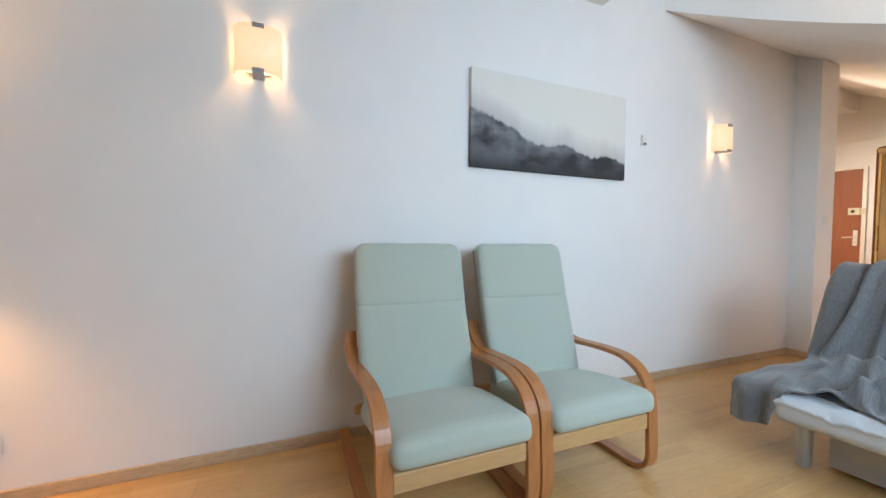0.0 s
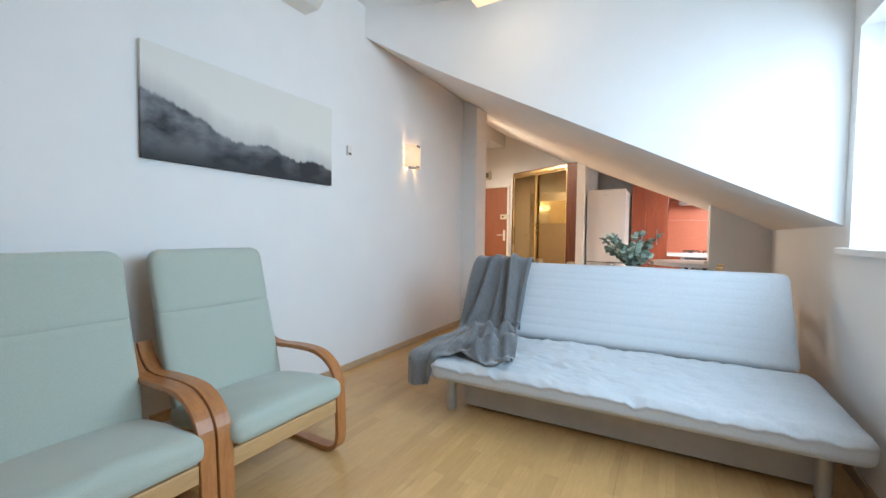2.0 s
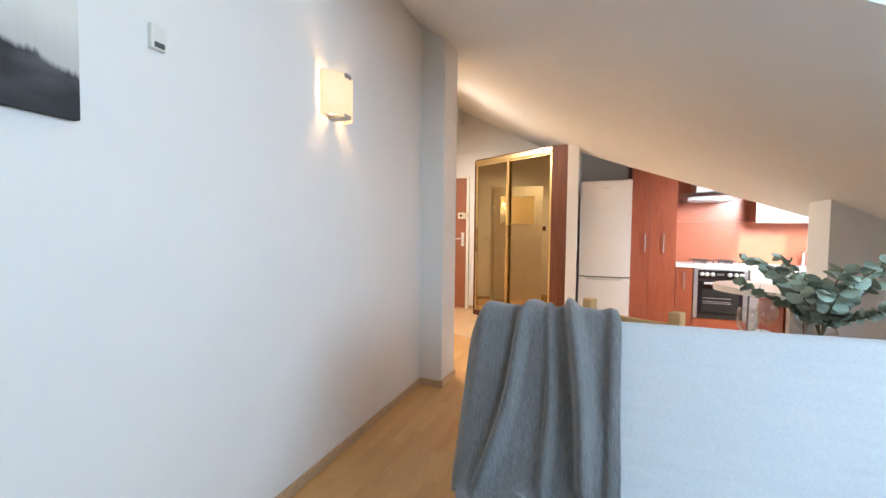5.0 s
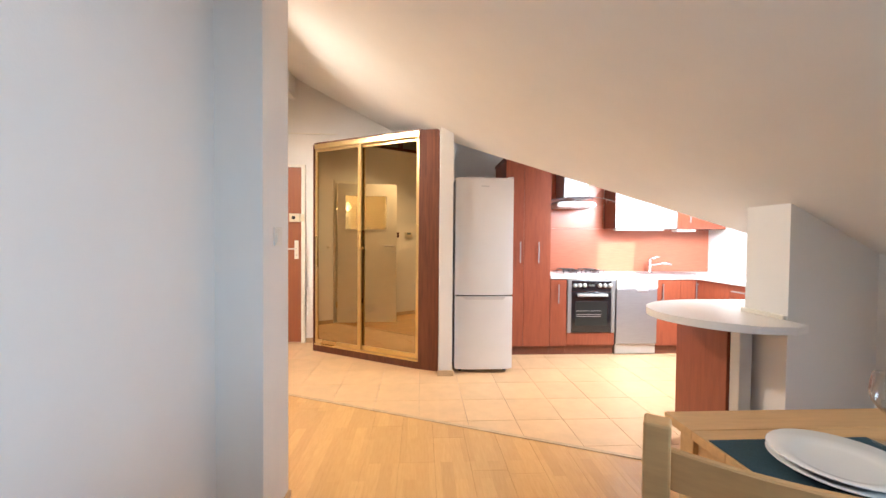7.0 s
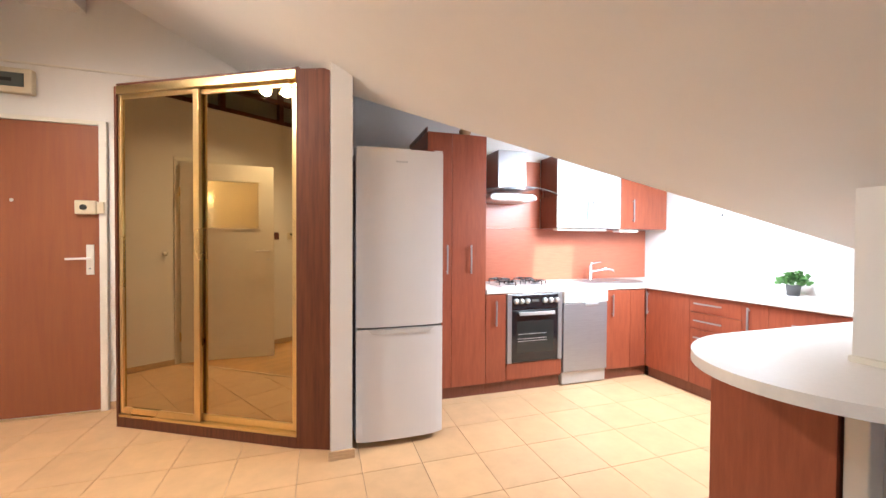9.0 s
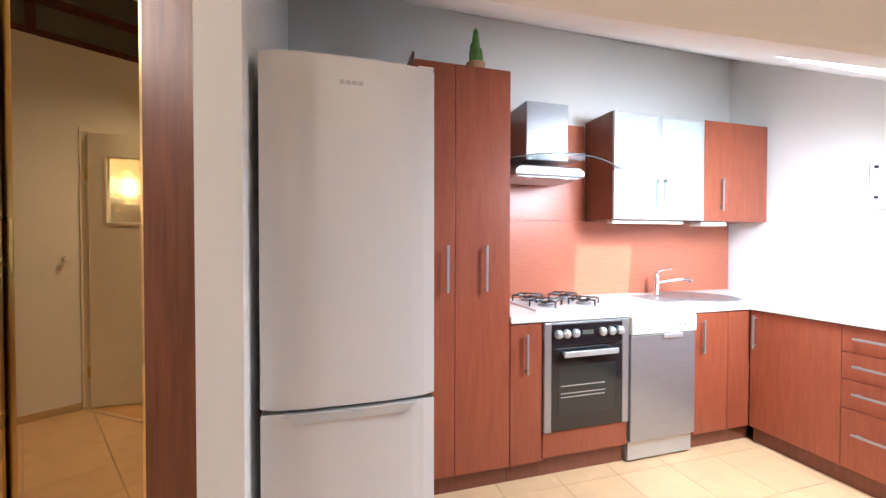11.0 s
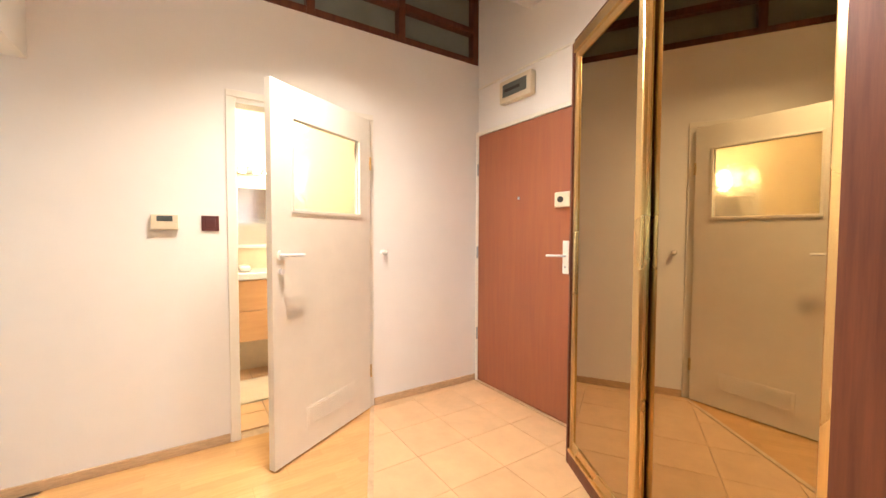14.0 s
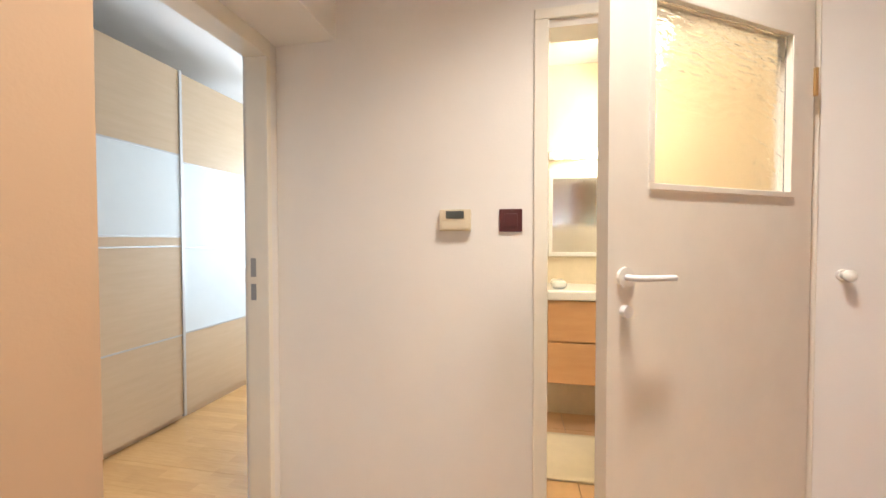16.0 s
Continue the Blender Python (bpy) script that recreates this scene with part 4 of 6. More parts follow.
def dining_table():
    t = thing("dining_table", (0, 0, 0), "small rectangular pine dining table laid for a meal", "table")
    x0, x1, y0, y1 = 1.56, 2.50, -1.16, -0.45
    for i in range(6):
        a = y0 + (y1 - y0) * i / 6
        part("top_board", box(x0, a + 0.0004, 0.715, x1, a + (y1 - y0) / 6 - 0.0004, 0.74, 0.002), M["pine"], t)
    for x in (x0 + 0.03, x1 - 0.085):
        for y in (y0 + 0.03, y1 - 0.085):
            part("leg", box(x, y, 0, x + 0.055, y + 0.055, 0.715, 0.004), M["pine"], t)
    for r in ((x0 + 0.085, y0 + 0.045, x1 - 0.085, y0 + 0.065), (x0 + 0.085, y1 - 0.065, x1 - 0.085, y1 - 0.045), (x0 + 0.045, y0 + 0.085, x0 + 0.065, y1 - 0.085), (x1 - 0.065, y0 + 0.085, x1 - 0.045, y1 - 0.085)):
        part("apron", box(r[0], r[1], 0.62, r[2], r[3], 0.715, 0.002), M["pine"], t)


dining_table()
TZ = 0.7412
for x0, x1 in ((1.565, 2.0), (2.06, 2.495)):
    bm = box(x0, -1.10, 0, x1, -0.625, 0.0022, 0.0008)
    ob = link("placemat", bm, M["teal"])
    ob.location.z = TZ
    tagged(ob, "dark teal woven cloth placemat on the pine table", "placemat", "placemats")


def plate(at, group="plates"):
    t = thing("dinner_plate", at, "white porcelain dinner plate on a teal placemat", "plate", group)
    part("dish", lathe([(0, 0), (0.075, 0), (0.08, 0.004), (0.125, 0.019), (0.130, 0.022), (0.128, 0.024), (0.082, 0.010), (0.07, 0.007), (0, 0.007)], 40), M["porcelain"], t, smooth=True)


plate((1.755, -0.775, TZ + 0.0024))
plate((1.762, -0.768, TZ + 0.0124), "plates")
plate((2.29, -0.80, TZ + 0.0024))


def wine_glass(at):
    t = thing("wine_glass", at, "clear stemmed wine glass standing on the table", "glass", "wine glasses")
    part("bowl", lathe([(0.004, 0.078), (0.018, 0.088), (0.034, 0.11), (0.039, 0.135), (0.036, 0.165), (0.031, 0.185), (0.030, 0.185), (0.035, 0.165), (0.0375, 0.135), (0.033, 0.112), (0.017, 0.091), (0, 0.082)], 28), M["glass"], t, smooth=True)
    part("stem", lathe([(0.004, 0.004), (0.0035, 0.05), (0.004, 0.080)], 12), M["glass"], t, smooth=True)
    part("foot", lathe([(0, 0), (0.034, 0), (0.034, 0.0015), (0.006, 0.005), (0, 0.006)], 28), M["glass"], t, smooth=True)


for x, y in ((2.012, -0.665), (1.862, -0.915), (2.13, -0.68)):
    wine_glass((x, y, TZ + (0.0024 if x < 2.0 or x > 2.06 else 0)))


def candle(at):
    t = thing("pillar_candle", at, "short white pillar candle on the table", "candle", "pillar candles")
    part("wax", lathe([(0, 0), (0.031, 0), (0.033, 0.002), (0.033, 0.068), (0.030, 0.072), (0.012, 0.069), (0, 0.068)], 24), M["porcelain"], t, smooth=True)
    part("wick", cyl((0, 0, 0.066), (0.002, 0, 0.079), 0.0012, segs=6), M["black"], t)


for x, y in ((1.955, -0.775), (2.025, -0.845)):
    candle((x, y, TZ + (0.0024 if x < 2.0 else 0)))


def sprig_leaf(bm, at, direction, size, rnd):
    d = Vector(direction).normalized()
    side = d.cross(Vector((rnd.uniform(-1, 1), rnd.uniform(-1, 1), rnd.uniform(-1, 1)))).normalized()
    up = d.cross(side) * 0.18
    c = Vector(at)
    a = [bm.verts.new(c + d * size * t + side * size * w + up * size * (abs(w) * 1.5)) for t, w in ((0, 0), (0.14, -0.27), (0.45, -0.45), (0.80, -0.33), (1.0, 0), (0.80, 0.33), (0.45, 0.45), (0.14, 0.27))]
    bm.faces.new((a[0], a[1], a[2], a[3], a[4]))
    bm.faces.new((a[0], a[4], a[5], a[6], a[7]))


def eucalyptus(at):
    t = thing("vase_of_eucalyptus", at, "clear glass vase with grey-green eucalyptus branches on the table", "plant")
    part("vase", lathe([(0, 0), (0.045, 0), (0.055, 0.02), (0.058, 0.09), (0.040, 0.16), (0.043, 0.18), (0.041, 0.18), (0.037, 0.158), (0.054, 0.09), (0.050, 0.024), (0, 0.012)], 28), M["glass"], t, smooth=True)
    rnd = random.Random(11)
    leaves = bmesh.new()
    for k in range(14):
        a = 2 * math.pi * k / 14 + rnd.uniform(-0.25, 0.25)
        reach, high = rnd.uniform(0.07, 0.26), rnd.uniform(0.24, 0.41)
        pts = smooth_path([(0.02 * math.cos(a + 3), 0.02 * math.sin(a + 3), 0.03), (0.02 * math.cos(a), 0.02 * math.sin(a), 0.18), (reach * 0.5 * math.cos(a), reach * 0.5 * math.sin(a), high * 0.78), (reach * math.cos(a), reach * math.sin(a), high)], 8)
        part("stem", tube(pts, 0.0022, 5), M["stem"], t)
        for i, p in enumerate(pts[8:]):
            for s in ((-1, 1) if i % 2 == 0 else (1 - 2 * (i % 4 == 1),)):
                d = Vector((math.cos(a + s * 1.4), math.sin(a + s * 1.4), rnd.uniform(-0.1, 0.7)))
                sprig_leaf(leaves, p, d, rnd.uniform(0.036, 0.058), rnd)
        sprig_leaf(leaves, pts[-1], (math.cos(a), math.sin(a), 0.5), 0.04, rnd)
    tagged(part("leaves", leaves, M["leaf"], t, "round grey-green eucalyptus leaves"), kind="stuff")


eucalyptus((2.03, -1.06, TZ + 0.0023))

# ---- hall ----
structure("ceiling_beam", box(-1.07, 0.42, 2.92, -0.70, Y_NORTH, 3.25, 0.004), M["ceiling"], "white plastered beam below the sloping hall ceiling")


def spot_lights():
    t = thing("spot_bar", (-0.98, 1.52, 2.92), "pair of lit ceiling spotlights on a short chrome bar", "ceiling lamp")
    part("bar", boxes((-0.025, -0.16, -0.02, 0.025, 0.16, 0.0), bevel=0.004), M["chrome"], t)
    for k, (x, y) in enumerate(((0.05, -0.08), (-0.06, 0.08))):
        h = part("spot_head", cyl((x * 0.4, y, -0.04), (x, y, -0.10), 0.020, 0.027), M["chrome"], t)
        part("spot_bulb", cyl((x, y, -0.096), (x * 1.02, y, -0.104), 0.020), M["bulb"], h, "glowing halogen bulb")
        part("spot_arm", cyl((0, y, -0.02), (x * 0.4, y, -0.045), 0.008), M["chrome"], h)
        lamp("hall_spot_light", "SPOT", (-0.86 + x * 1.1, 1.52 + y, 2.80), 130, (1.0, 0.84, 0.68), 0.05, target=((0.6, 1.3, 0) if k == 0 else (0.1, 2.0, 0)), spot=160)


spot_lights()

# transoms high in the hall wall
tw = tagged(new("window_2"), "row of high brown-framed frosted transom panes", "window", kind="structure")
ys = [0.46, 1.08, 1.75, 2.42, 3.12]
for a, b in zip(ys, ys[1:]):
    for z0, z1 in ((T_Z0, 2.985), (2.985, T_Z1)):
        part("pane", box(X_HALL - 0.07, a + 0.02, z0 + 0.02, X_HALL - 0.062, b - 0.02, z1 - 0.02), M["transom"], tw)
for y in ys:
    part("mullion", box(X_HALL - 0.10, y - 0.028, T_Z0, X_HALL + 0.006, y + 0.028, T_Z1, 0.004), M["wardrobe_wood"], tw)
for z in (T_Z0 + 0.025, 2.985, T_Z1 - 0.025):
    for a, b in zip(ys, ys[1:]):
        part("transom_rail", box(X_HALL - 0.10, a + 0.028, z - 0.025, X_HALL + 0.004, b - 0.028, z + 0.025, 0.004), M["wardrobe_wood"], tw)


def entrance_door():
    d = tagged(new("door_1"), "closed brown wood veneer entrance door with lock and handle", "door", kind="structure")
    part("door_leaf", box(-1.605, Y_NORTH - 0.028, 0.012, -0.625, Y_NORTH - 0.002, 2.105, 0.003), M["door_brown"], d)
    for r in ((-1.637, 0, -1.608, 2.14), (-0.622, 0, -0.575, 2.14), (-1.608, 2.108, -0.622, 2.14)):
        part("door_frame", box(r[0], Y_NORTH - 0.034, r[1], r[2], Y_NORTH - 0.001, r[3], 0.003), M["trim"], d, "white painted door frame")
    part("threshold", box(-1.605, Y_NORTH - 0.05, 0.001, -0.625, Y_NORTH - 0.03, 0.012, 0.002), M["skirting"], d)
    for z in (0.42, 1.12, 1.82):
        part("hinge", cyl((-1.606, Y_NORTH - 0.036, z - 0.05), (-1.606, Y_NORTH - 0.036, z + 0.05), 0.008, segs=12), M["steel"], d, "steel hinge")
    part("peephole", cyl((-1.118, Y_NORTH - 0.034, 1.545), (-1.118, Y_NORTH - 0.028, 1.545), 0.012), M["chrome"], d)
    lk = part("rim_lock", box(-0.755, Y_NORTH - 0.062, 1.455, -0.63, Y_NORTH - 0.028, 1.555, 0.006), M["cream"], d, "cream painted rim lock")
    part("lock_cylinder", cyl((-0.70, Y_NORTH - 0.074, 1.505), (-0.70, Y_NORTH - 0.06, 1.505), 0.02), M["black"], lk, "black turning knob")
    part("lock_keeper", box(-0.625, Y_NORTH - 0.055, 1.462, -0.585, Y_NORTH - 0.034, 1.548, 0.004), M["cream"], lk)
    hp = part("handle_plate", box(-0.70, Y_NORTH - 0.038, 1.015, -0.652, Y_NORTH - 0.028, 1.235, 0.004), M["plastic"], d, "white handle plate")
    part("lever", tube(smooth_path([(-0.676, Y_NORTH - 0.036, 1.135), (-0.678, Y_NORTH - 0.075, 1.135), (-0.70, Y_NORTH - 0.082, 1.135), (-0.80, Y_NORTH - 0.080, 1.132)], 5), 0.008, 10), M["white"], hp, smooth=True)
    part("key_slot", cyl((-0.676, Y_NORTH - 0.0405, 1.06), (-0.676, Y_NORTH - 0.037, 1.06), 0.007), M["steel"], hp)


entrance_door()


def fuse_box(at):
    t = thing("fuse_box", at, "cream plastic fuse box with smoked window above entrance door", "fuse box")
    part("case", box(-0.165, -0.055, -0.085, 0.165, 0, 0.085, 0.008), M["cream"], t)
    part("window", box(-0.125, -0.060, -0.045, 0.125, -0.0545, 0.05, 0.002), M["lcd"], t, "smoked transparent flap")
    part("breaker_row", box(-0.10, -0.0625, -0.012, 0.06, -0.0598, 0.012, 0.001), M["black"], t)


fuse_box((-1.155, Y_NORTH, 2.37))
c = link("cable_conduit", boxes((X_HALL, Y_NORTH - 0.014, 2.505, -0.2, Y_NORTH, 2.519), bevel=0.003), M["trim"])
tagged(c, "thin white cable duct along the hall wall", "cable duct")

wall_gadget("hall_thermostat", (X_HALL, 0.945, 1.335), "cream programmable thermostat with grey display", "thermostat", (("case", (0, -0.062, -0.042, 0.026, 0.062, 0.042), "cream"), ("display", (0.0255, -0.036, 0.006, 0.0275, 0.036, 0.036), "lcd"), ("flap", (0.0255, -0.055, -0.036, 0.0275, 0.055, -0.002), "cream")))
wall_gadget("bathroom_switch", (X_HALL, 1.162, 1.333), "dark red square light switch by the bathroom door", "switch", (("plate", (0, -0.044, -0.044, 0.01, 0.044, 0.044), "red_switch"), ("rocker", (0.0095, -0.026, -0.026, 0.014, 0.026, 0.026), "red_switch")))
k = thing("door_stop", (X_HALL, 2.262, 1.137), "small white round door stop on the wall", "door stop")
part("knob", lathe([(0, 0), (0.012, 0), (0.012, 0.018), (0.02, 0.026), (0.02, 0.036), (0.012, 0.042), (0, 0.043)], 20), M["plastic"], k, smooth=True).matrix_local = Matrix.Rotation(radians(90), 4, "Y")
part("rosette", lathe([(0, 0), (0.02, 0), (0.018, 0.006), (0, 0.006)], 20), M["plastic"], k).matrix_local = Matrix.Rotation(radians(90), 4, "Y")


def bathroom_door():
    d = tagged(new("door_2"), "white bathroom door standing half open, rippled glass pane", "door", kind="structure")
    for r in ((B_Y0 - 0.042, 0, B_Y0 + 0.012, B_Z + 0.03), (B_Y1 - 0.012, 0, B_Y1 + 0.042, B_Z + 0.03), (B_Y0 - 0.042, B_Z + 0.03, B_Y1 + 0.042, B_Z + 0.07)):
        part("door_frame", box(X_HALL - 0.125, r[0], r[1], X_HALL + 0.012, r[2], r[3], 0.004), M["trim"], d, "cream painted door frame")
    leaf = new("door_leaf")
    leaf.parent = d
    hx, hy, tx, ty = X_HALL + 0.03, 2.128, -1.172, 1.404
    leaf.matrix_local = pose(hx, hy, 0.012, 0, 0, math.degrees(math.atan2(ty - hy, tx - hx)))
    L, H, T = math.hypot(tx - hx, ty - hy), 2.065, 0.02
    g0, g1, gz0, gz1 = L - 0.735, L - 0.145, 1.39, 1.895
    panels = ((0, -T, 0, g0, T, H), (g1, -T, 0, L, T, H), (g0, -T, 0, g1, T, gz0), (g0, -T, gz1, g1, T, H))
    part("leaf_panel", boxes(*panels), M["trim"], leaf, "white painted flush door panel")
    part("glass_pane", box(g0 + 0.002, -0.004, gz0 + 0.002, g1 - 0.002, 0.004, gz1 - 0.002), M["frost"], leaf, "rippled translucent glass").visible_shadow = False
    for s in (-1, 1):
        y0, y1 = (T - 0.002, T + 0.006) if s > 0 else (-T - 0.006, -T + 0.002)
        part("glazing_bead", boxes((g0 - 0.012, y0, gz0 - 0.012, g1 + 0.012, y1, gz0 + 0.006), (g0 - 0.012, y0, gz1 - 0.006, g1 + 0.012, y1, gz1 + 0.012), (g0 - 0.012, y0, gz0 + 0.006, g0 + 0.006, y1, gz1 - 0.006), (g1 - 0.006, y0, gz0 + 0.006, g1 + 0.012, y1, gz1 - 0.006), bevel=0.002), M["trim"], leaf)
        rows = [(0.17, s * (T + 0.001) - 0.002, 0.125, 0.62, s * (T + 0.001) + 0.002, 0.255)]
        part("vent_frame", boxes(*rows, bevel=0.001), M["trim"], leaf, "white ventilation grille")
        for i in range(8):
            part("vent_slat", box(0.19, s * (T + 0.003) - 0.003, 0.138 + i * 0.0135, 0.60, s * (T + 0.003) + 0.003, 0.146 + i * 0.0135, 0.001), M["trim"], leaf)
        part("rosette", cyl((L - 0.055, s * T, 1.148), (L - 0.055, s * (T + 0.008), 1.148), 0.026), M["plastic"], leaf)
        part("lever", tube(smooth_path([(L - 0.055, s * T, 1.148), (L - 0.056, s * (T + 0.045), 1.148), (L - 0.075, s * (T + 0.052), 1.148), (L - 0.175, s * (T + 0.050), 1.146)], 5), 0.008, 10), M["white"], leaf, smooth=True)
        part("bolt_knob", cyl((L - 0.055, s * T, 1.06), (L - 0.055, s * (T + 0.016), 1.06), 0.016), M["white"], leaf)
    for z in (0.27, 1.76):
        part("hinge", cyl((-0.004, T + 0.002, z - 0.045), (-0.004, T + 0.002, z + 0.045), 0.008, segs=12), M["gold"], leaf, "brass hinge")


bathroom_door()


def bedroom_door():
    d = tagged(new("door_3"), "open doorway with white painted frame", "door", kind="structure")
    z = 2.03
    part("door_frame", boxes((-1.60, 0.05, 0, -1.572, 0.155, z), (-0.72, 0.05, 0, -0.69, 0.155, z), bevel=0.004), M["trim"], d)
    part("frame_head", box(-1.60, 0.05, z, -0.69, 0.155, 2.10, 0.004), M["trim"], d)
    sp = part("strike_plate", boxes((-1.5725, 0.07, 1.10, -1.570, 0.095, 1.18), (-1.5725, 0.07, 1.00, -1.570, 0.095, 1.07), bevel=0.001), M["steel"], d, "steel strike plate")


bedroom_door()


def sliding_wardrobe():
    ax, ay, bx, by = -0.38, 2.805, 0.788, 2.15
    turn = math.degrees(math.atan2(by - ay, bx - ax))
    t = thing("sliding_wardrobe", (ax, ay, 0), "corner wardrobe, two bronze mirror sliding doors in gold frames", "wardrobe", turn=turn)
    L, H = math.hypot(bx - ax, by - ay), 2.30
    part("plinth", box(0.0, -0.004, 0, L, 0.10, 0.07, 0.003), M["wardrobe_wood"], t, "dark walnut plinth")
    part("top_panel", box(0.0, 0.0, H, L + 0.02, 0.25, H + 0.018, 0.002), M["wardrobe_wood"], t)
    part("end_panel", box(-0.012, -0.006, 0, 0.006, 0.30, H, 0.002), M["wardrobe_wood"], t)
    part("back_panel", box(0.006, 0.12, 0.07, L, 0.13, H), M["wardrobe_wood"], t)
    part("top_track", box(0.006, -0.008, H - 0.055, L, 0.09, H, 0.004), M["gold"], t, "gold sliding track")
    part("bottom_track", box(0.006, -0.006, 0.07, L, 0.09, 0.088, 0.003), M["gold"], t, "gold sliding track")
    mid = 0.615
    for k, (u0, u1, y) in enumerate(((0.010, mid + 0.03, 0.012), (mid - 0.01, L - 0.002, 0.036))):
        d = part("sliding_door", box(u0 + 0.02, y + 0.004, 0.11, u1 - 0.02, y + 0.010, H - 0.06), M["mirror"], t, "bronze tinted mirror")
        for a, b in ((u0, u0 + 0.028), (u1 - 0.045, u1)):
            part("door_stile", box(a, y - 0.010, 0.09, b, y + 0.012, H - 0.056, 0.006), M["gold"], d, "gold aluminium stile")
        for z0, z1 in ((0.09, 0.135), (H - 0.085, H - 0.056)):
            part("door_rail", box(u0 + 0.028, y - 0.006, z0, u1 - 0.045, y + 0.012, z1, 0.004), M["gold"], d)
    # wide end post, square to the room
    inv = pose(ax, ay, 0, 0, 0, turn).inverted()
    bm = prism([(bx, by, 0), (0.982, 2.075, 0), (0.982, 2.45, 0), (bx + 0.06, by + 0.22, 0)], (0, 0, H + 0.005))
    bmesh.ops.transform(bm, matrix=inv, verts=bm.verts)
    part("end_post", bm, M["wardrobe_wood"], t, "dark walnut end panel")
    return t


sliding_wardrobe()

# ---- bathroom seen through the gap ----
lamp("bath_light", "POINT", (-2.2, 1.78, 2.2), 34, (1.0, 0.80, 0.51), 0.09)


def vanity():
    t = thing("washbasin_cabinet", (-3.0, 1.37, 0), "wall-hung oak drawer cabinet with white basin top", "washbasin")
    part("carcass", box(0, 0, 0.36, 0.40, 0.70, 0.885, 0.003), M["vanity_oak"], t)
    for z0, z1 in ((0.365, 0.618), (0.626, 0.88)):
        part("drawer_front", box(0.40, 0.003, z0, 0.418, 0.697, z1, 0.003), M["vanity_oak"], t)
    part("basin_top", box(-0.0, -0.01, 0.885, 0.44, 0.71, 0.945, 0.012), M["porcelain"], t, "white ceramic basin top")
    tp = part("tap", cyl((0.16, 0.36, 0.945), (0.16, 0.36, 1.06), 0.018), M["chrome"], t, "chrome tap")
    part("spout", tube(smooth_path([(0.16, 0.36, 1.04), (0.22, 0.36, 1.05), (0.28, 0.36, 1.03)], 5), 0.012), M["chrome"], tp, smooth=True)
    tw_ = thing("hand_towel", (-2.74, 1.45, 0.946), "small rolled white hand towel on the basin", "towel")
    part("roll", rounded((0.18, 0.09, 0.05), 0.022, 8), M["porcelain"], tw_, smooth=True).location = (0, 0, 0.025)


vanity()
mc = thing("mirror_cabinet", (-3.0, 1.40, 1.14), "white framed bathroom mirror with a row of lit bulbs above", "mirror")
part("frame", boxes((0, 0, 0, 0.03, 0.62, 0.03), (0, 0, 0.55, 0.03, 0.62, 0.62), (0, 0, 0.03, 0.03, 0.03, 0.55), (0, 0.59, 0.03, 0.03, 0.62, 0.55), bevel=0.003), M["white"], mc)
part("mirror_pane", box(0.002, 0.03, 0.03, 0.02, 0.59, 0.55), M["chrome"], mc)
part("light_bar", box(0, 0, 0.68, 0.04, 0.62, 0.74, 0.004), M["chrome"], mc)
for i in range(5):
    if i == 2:
        lamp("mirror_bulb_light", "POINT", (-2.86, 1.71, 1.83), 7, (1.0, 0.80, 0.51), 0.05)
    part("bulb", lathe([(0, -0.03), (0.021, -0.021), (0.03, 0), (0.021, 0.021), (0, 0.03)], 14, at=(0.07, 0.07 + i * 0.12, 0.71)), M["bulb"], mc, smooth=True)
gl = thing("globe_lamp", (-2.6, 1.80, 2.5), "round white glass ceiling globe, lit", "ceiling lamp")
part("globe", lathe([(0.05, 0), (0.09, -0.03), (0.125, -0.10), (0.11, -0.18), (0.06, -0.22), (0, -0.235)], 24), M["globe"], gl, smooth=True)
part("collar", cyl((0, 0, -0.02), (0, 0, 0), 0.06), M["white"], gl)
mt = thing("bath_mat", (-2.42, 1.30, 0), "pale rectangular bath mat on the tiled floor", "bath mat")
part("fleece", rounded((0.5, 0.62, 0.016), 0.007, 10), M["cream"], mt, smooth=True).location = (0, 0.31, 0.009)

# ---- bedroom seen through the doorway ----
def bedroom_wardrobe():
    y = -1.085
    t = thing("bedroom_wardrobe", (0, 0, 0), "wide sliding wardrobe of light oak and white glass panels", "wardrobe")
    H = 2.42
    part("carcass", box(-3.65, -1.70, 0.0, -0.75, y - 0.05, H, 0.004), M["oak_light"], t)
    rows = ((0.045, 0.60, "oak_light"), (0.60, 1.215, "oak_light"), (1.215, 1.28, "oak_light"), (1.28, 1.84, "glass_white"), (1.84, H, "oak_light"))
    rows2 = ((0.045, 0.60, "oak_light"), (0.60, 1.20, "glass_white"), (1.20, 1.80, "glass_white"), (1.80, H, "oak_light"))
    for x0, x1, dy, rr in ((-2.40, -1.0, 0.0, rows), (-3.65, -2.37, -0.025, rows2)):
        d = part("sliding_door", box(x0 + 0.02, y - 0.03 + dy, 0.04, x1 - 0.02, y - 0.018 + dy, H), M["oak_light"], t)
        for z0, z1, m in rr:
            part("panel", box(x0 + 0.02, y - 0.018 + dy, z0 + 0.004, x1 - 0.02, y - 0.010 + dy, z1 - 0.004, 0.001), M[m], d, "white glass panel" if m == "glass_white" else "light oak panel")
        for a in (x0, x1 - 0.022):
            part("stile", box(a, y - 0.03 + dy, 0.03, a + 0.022, y - 0.002 + dy, H, 0.003), M["silver"], d)
        for z0, z1, m in rr[1:]:
            part("divider", box(x0 + 0.022, y - 0.012 + dy, z0 - 0.005, x1 - 0.022, y - 0.006 + dy, z0 + 0.005), M["silver"], d)


bedroom_wardrobe()

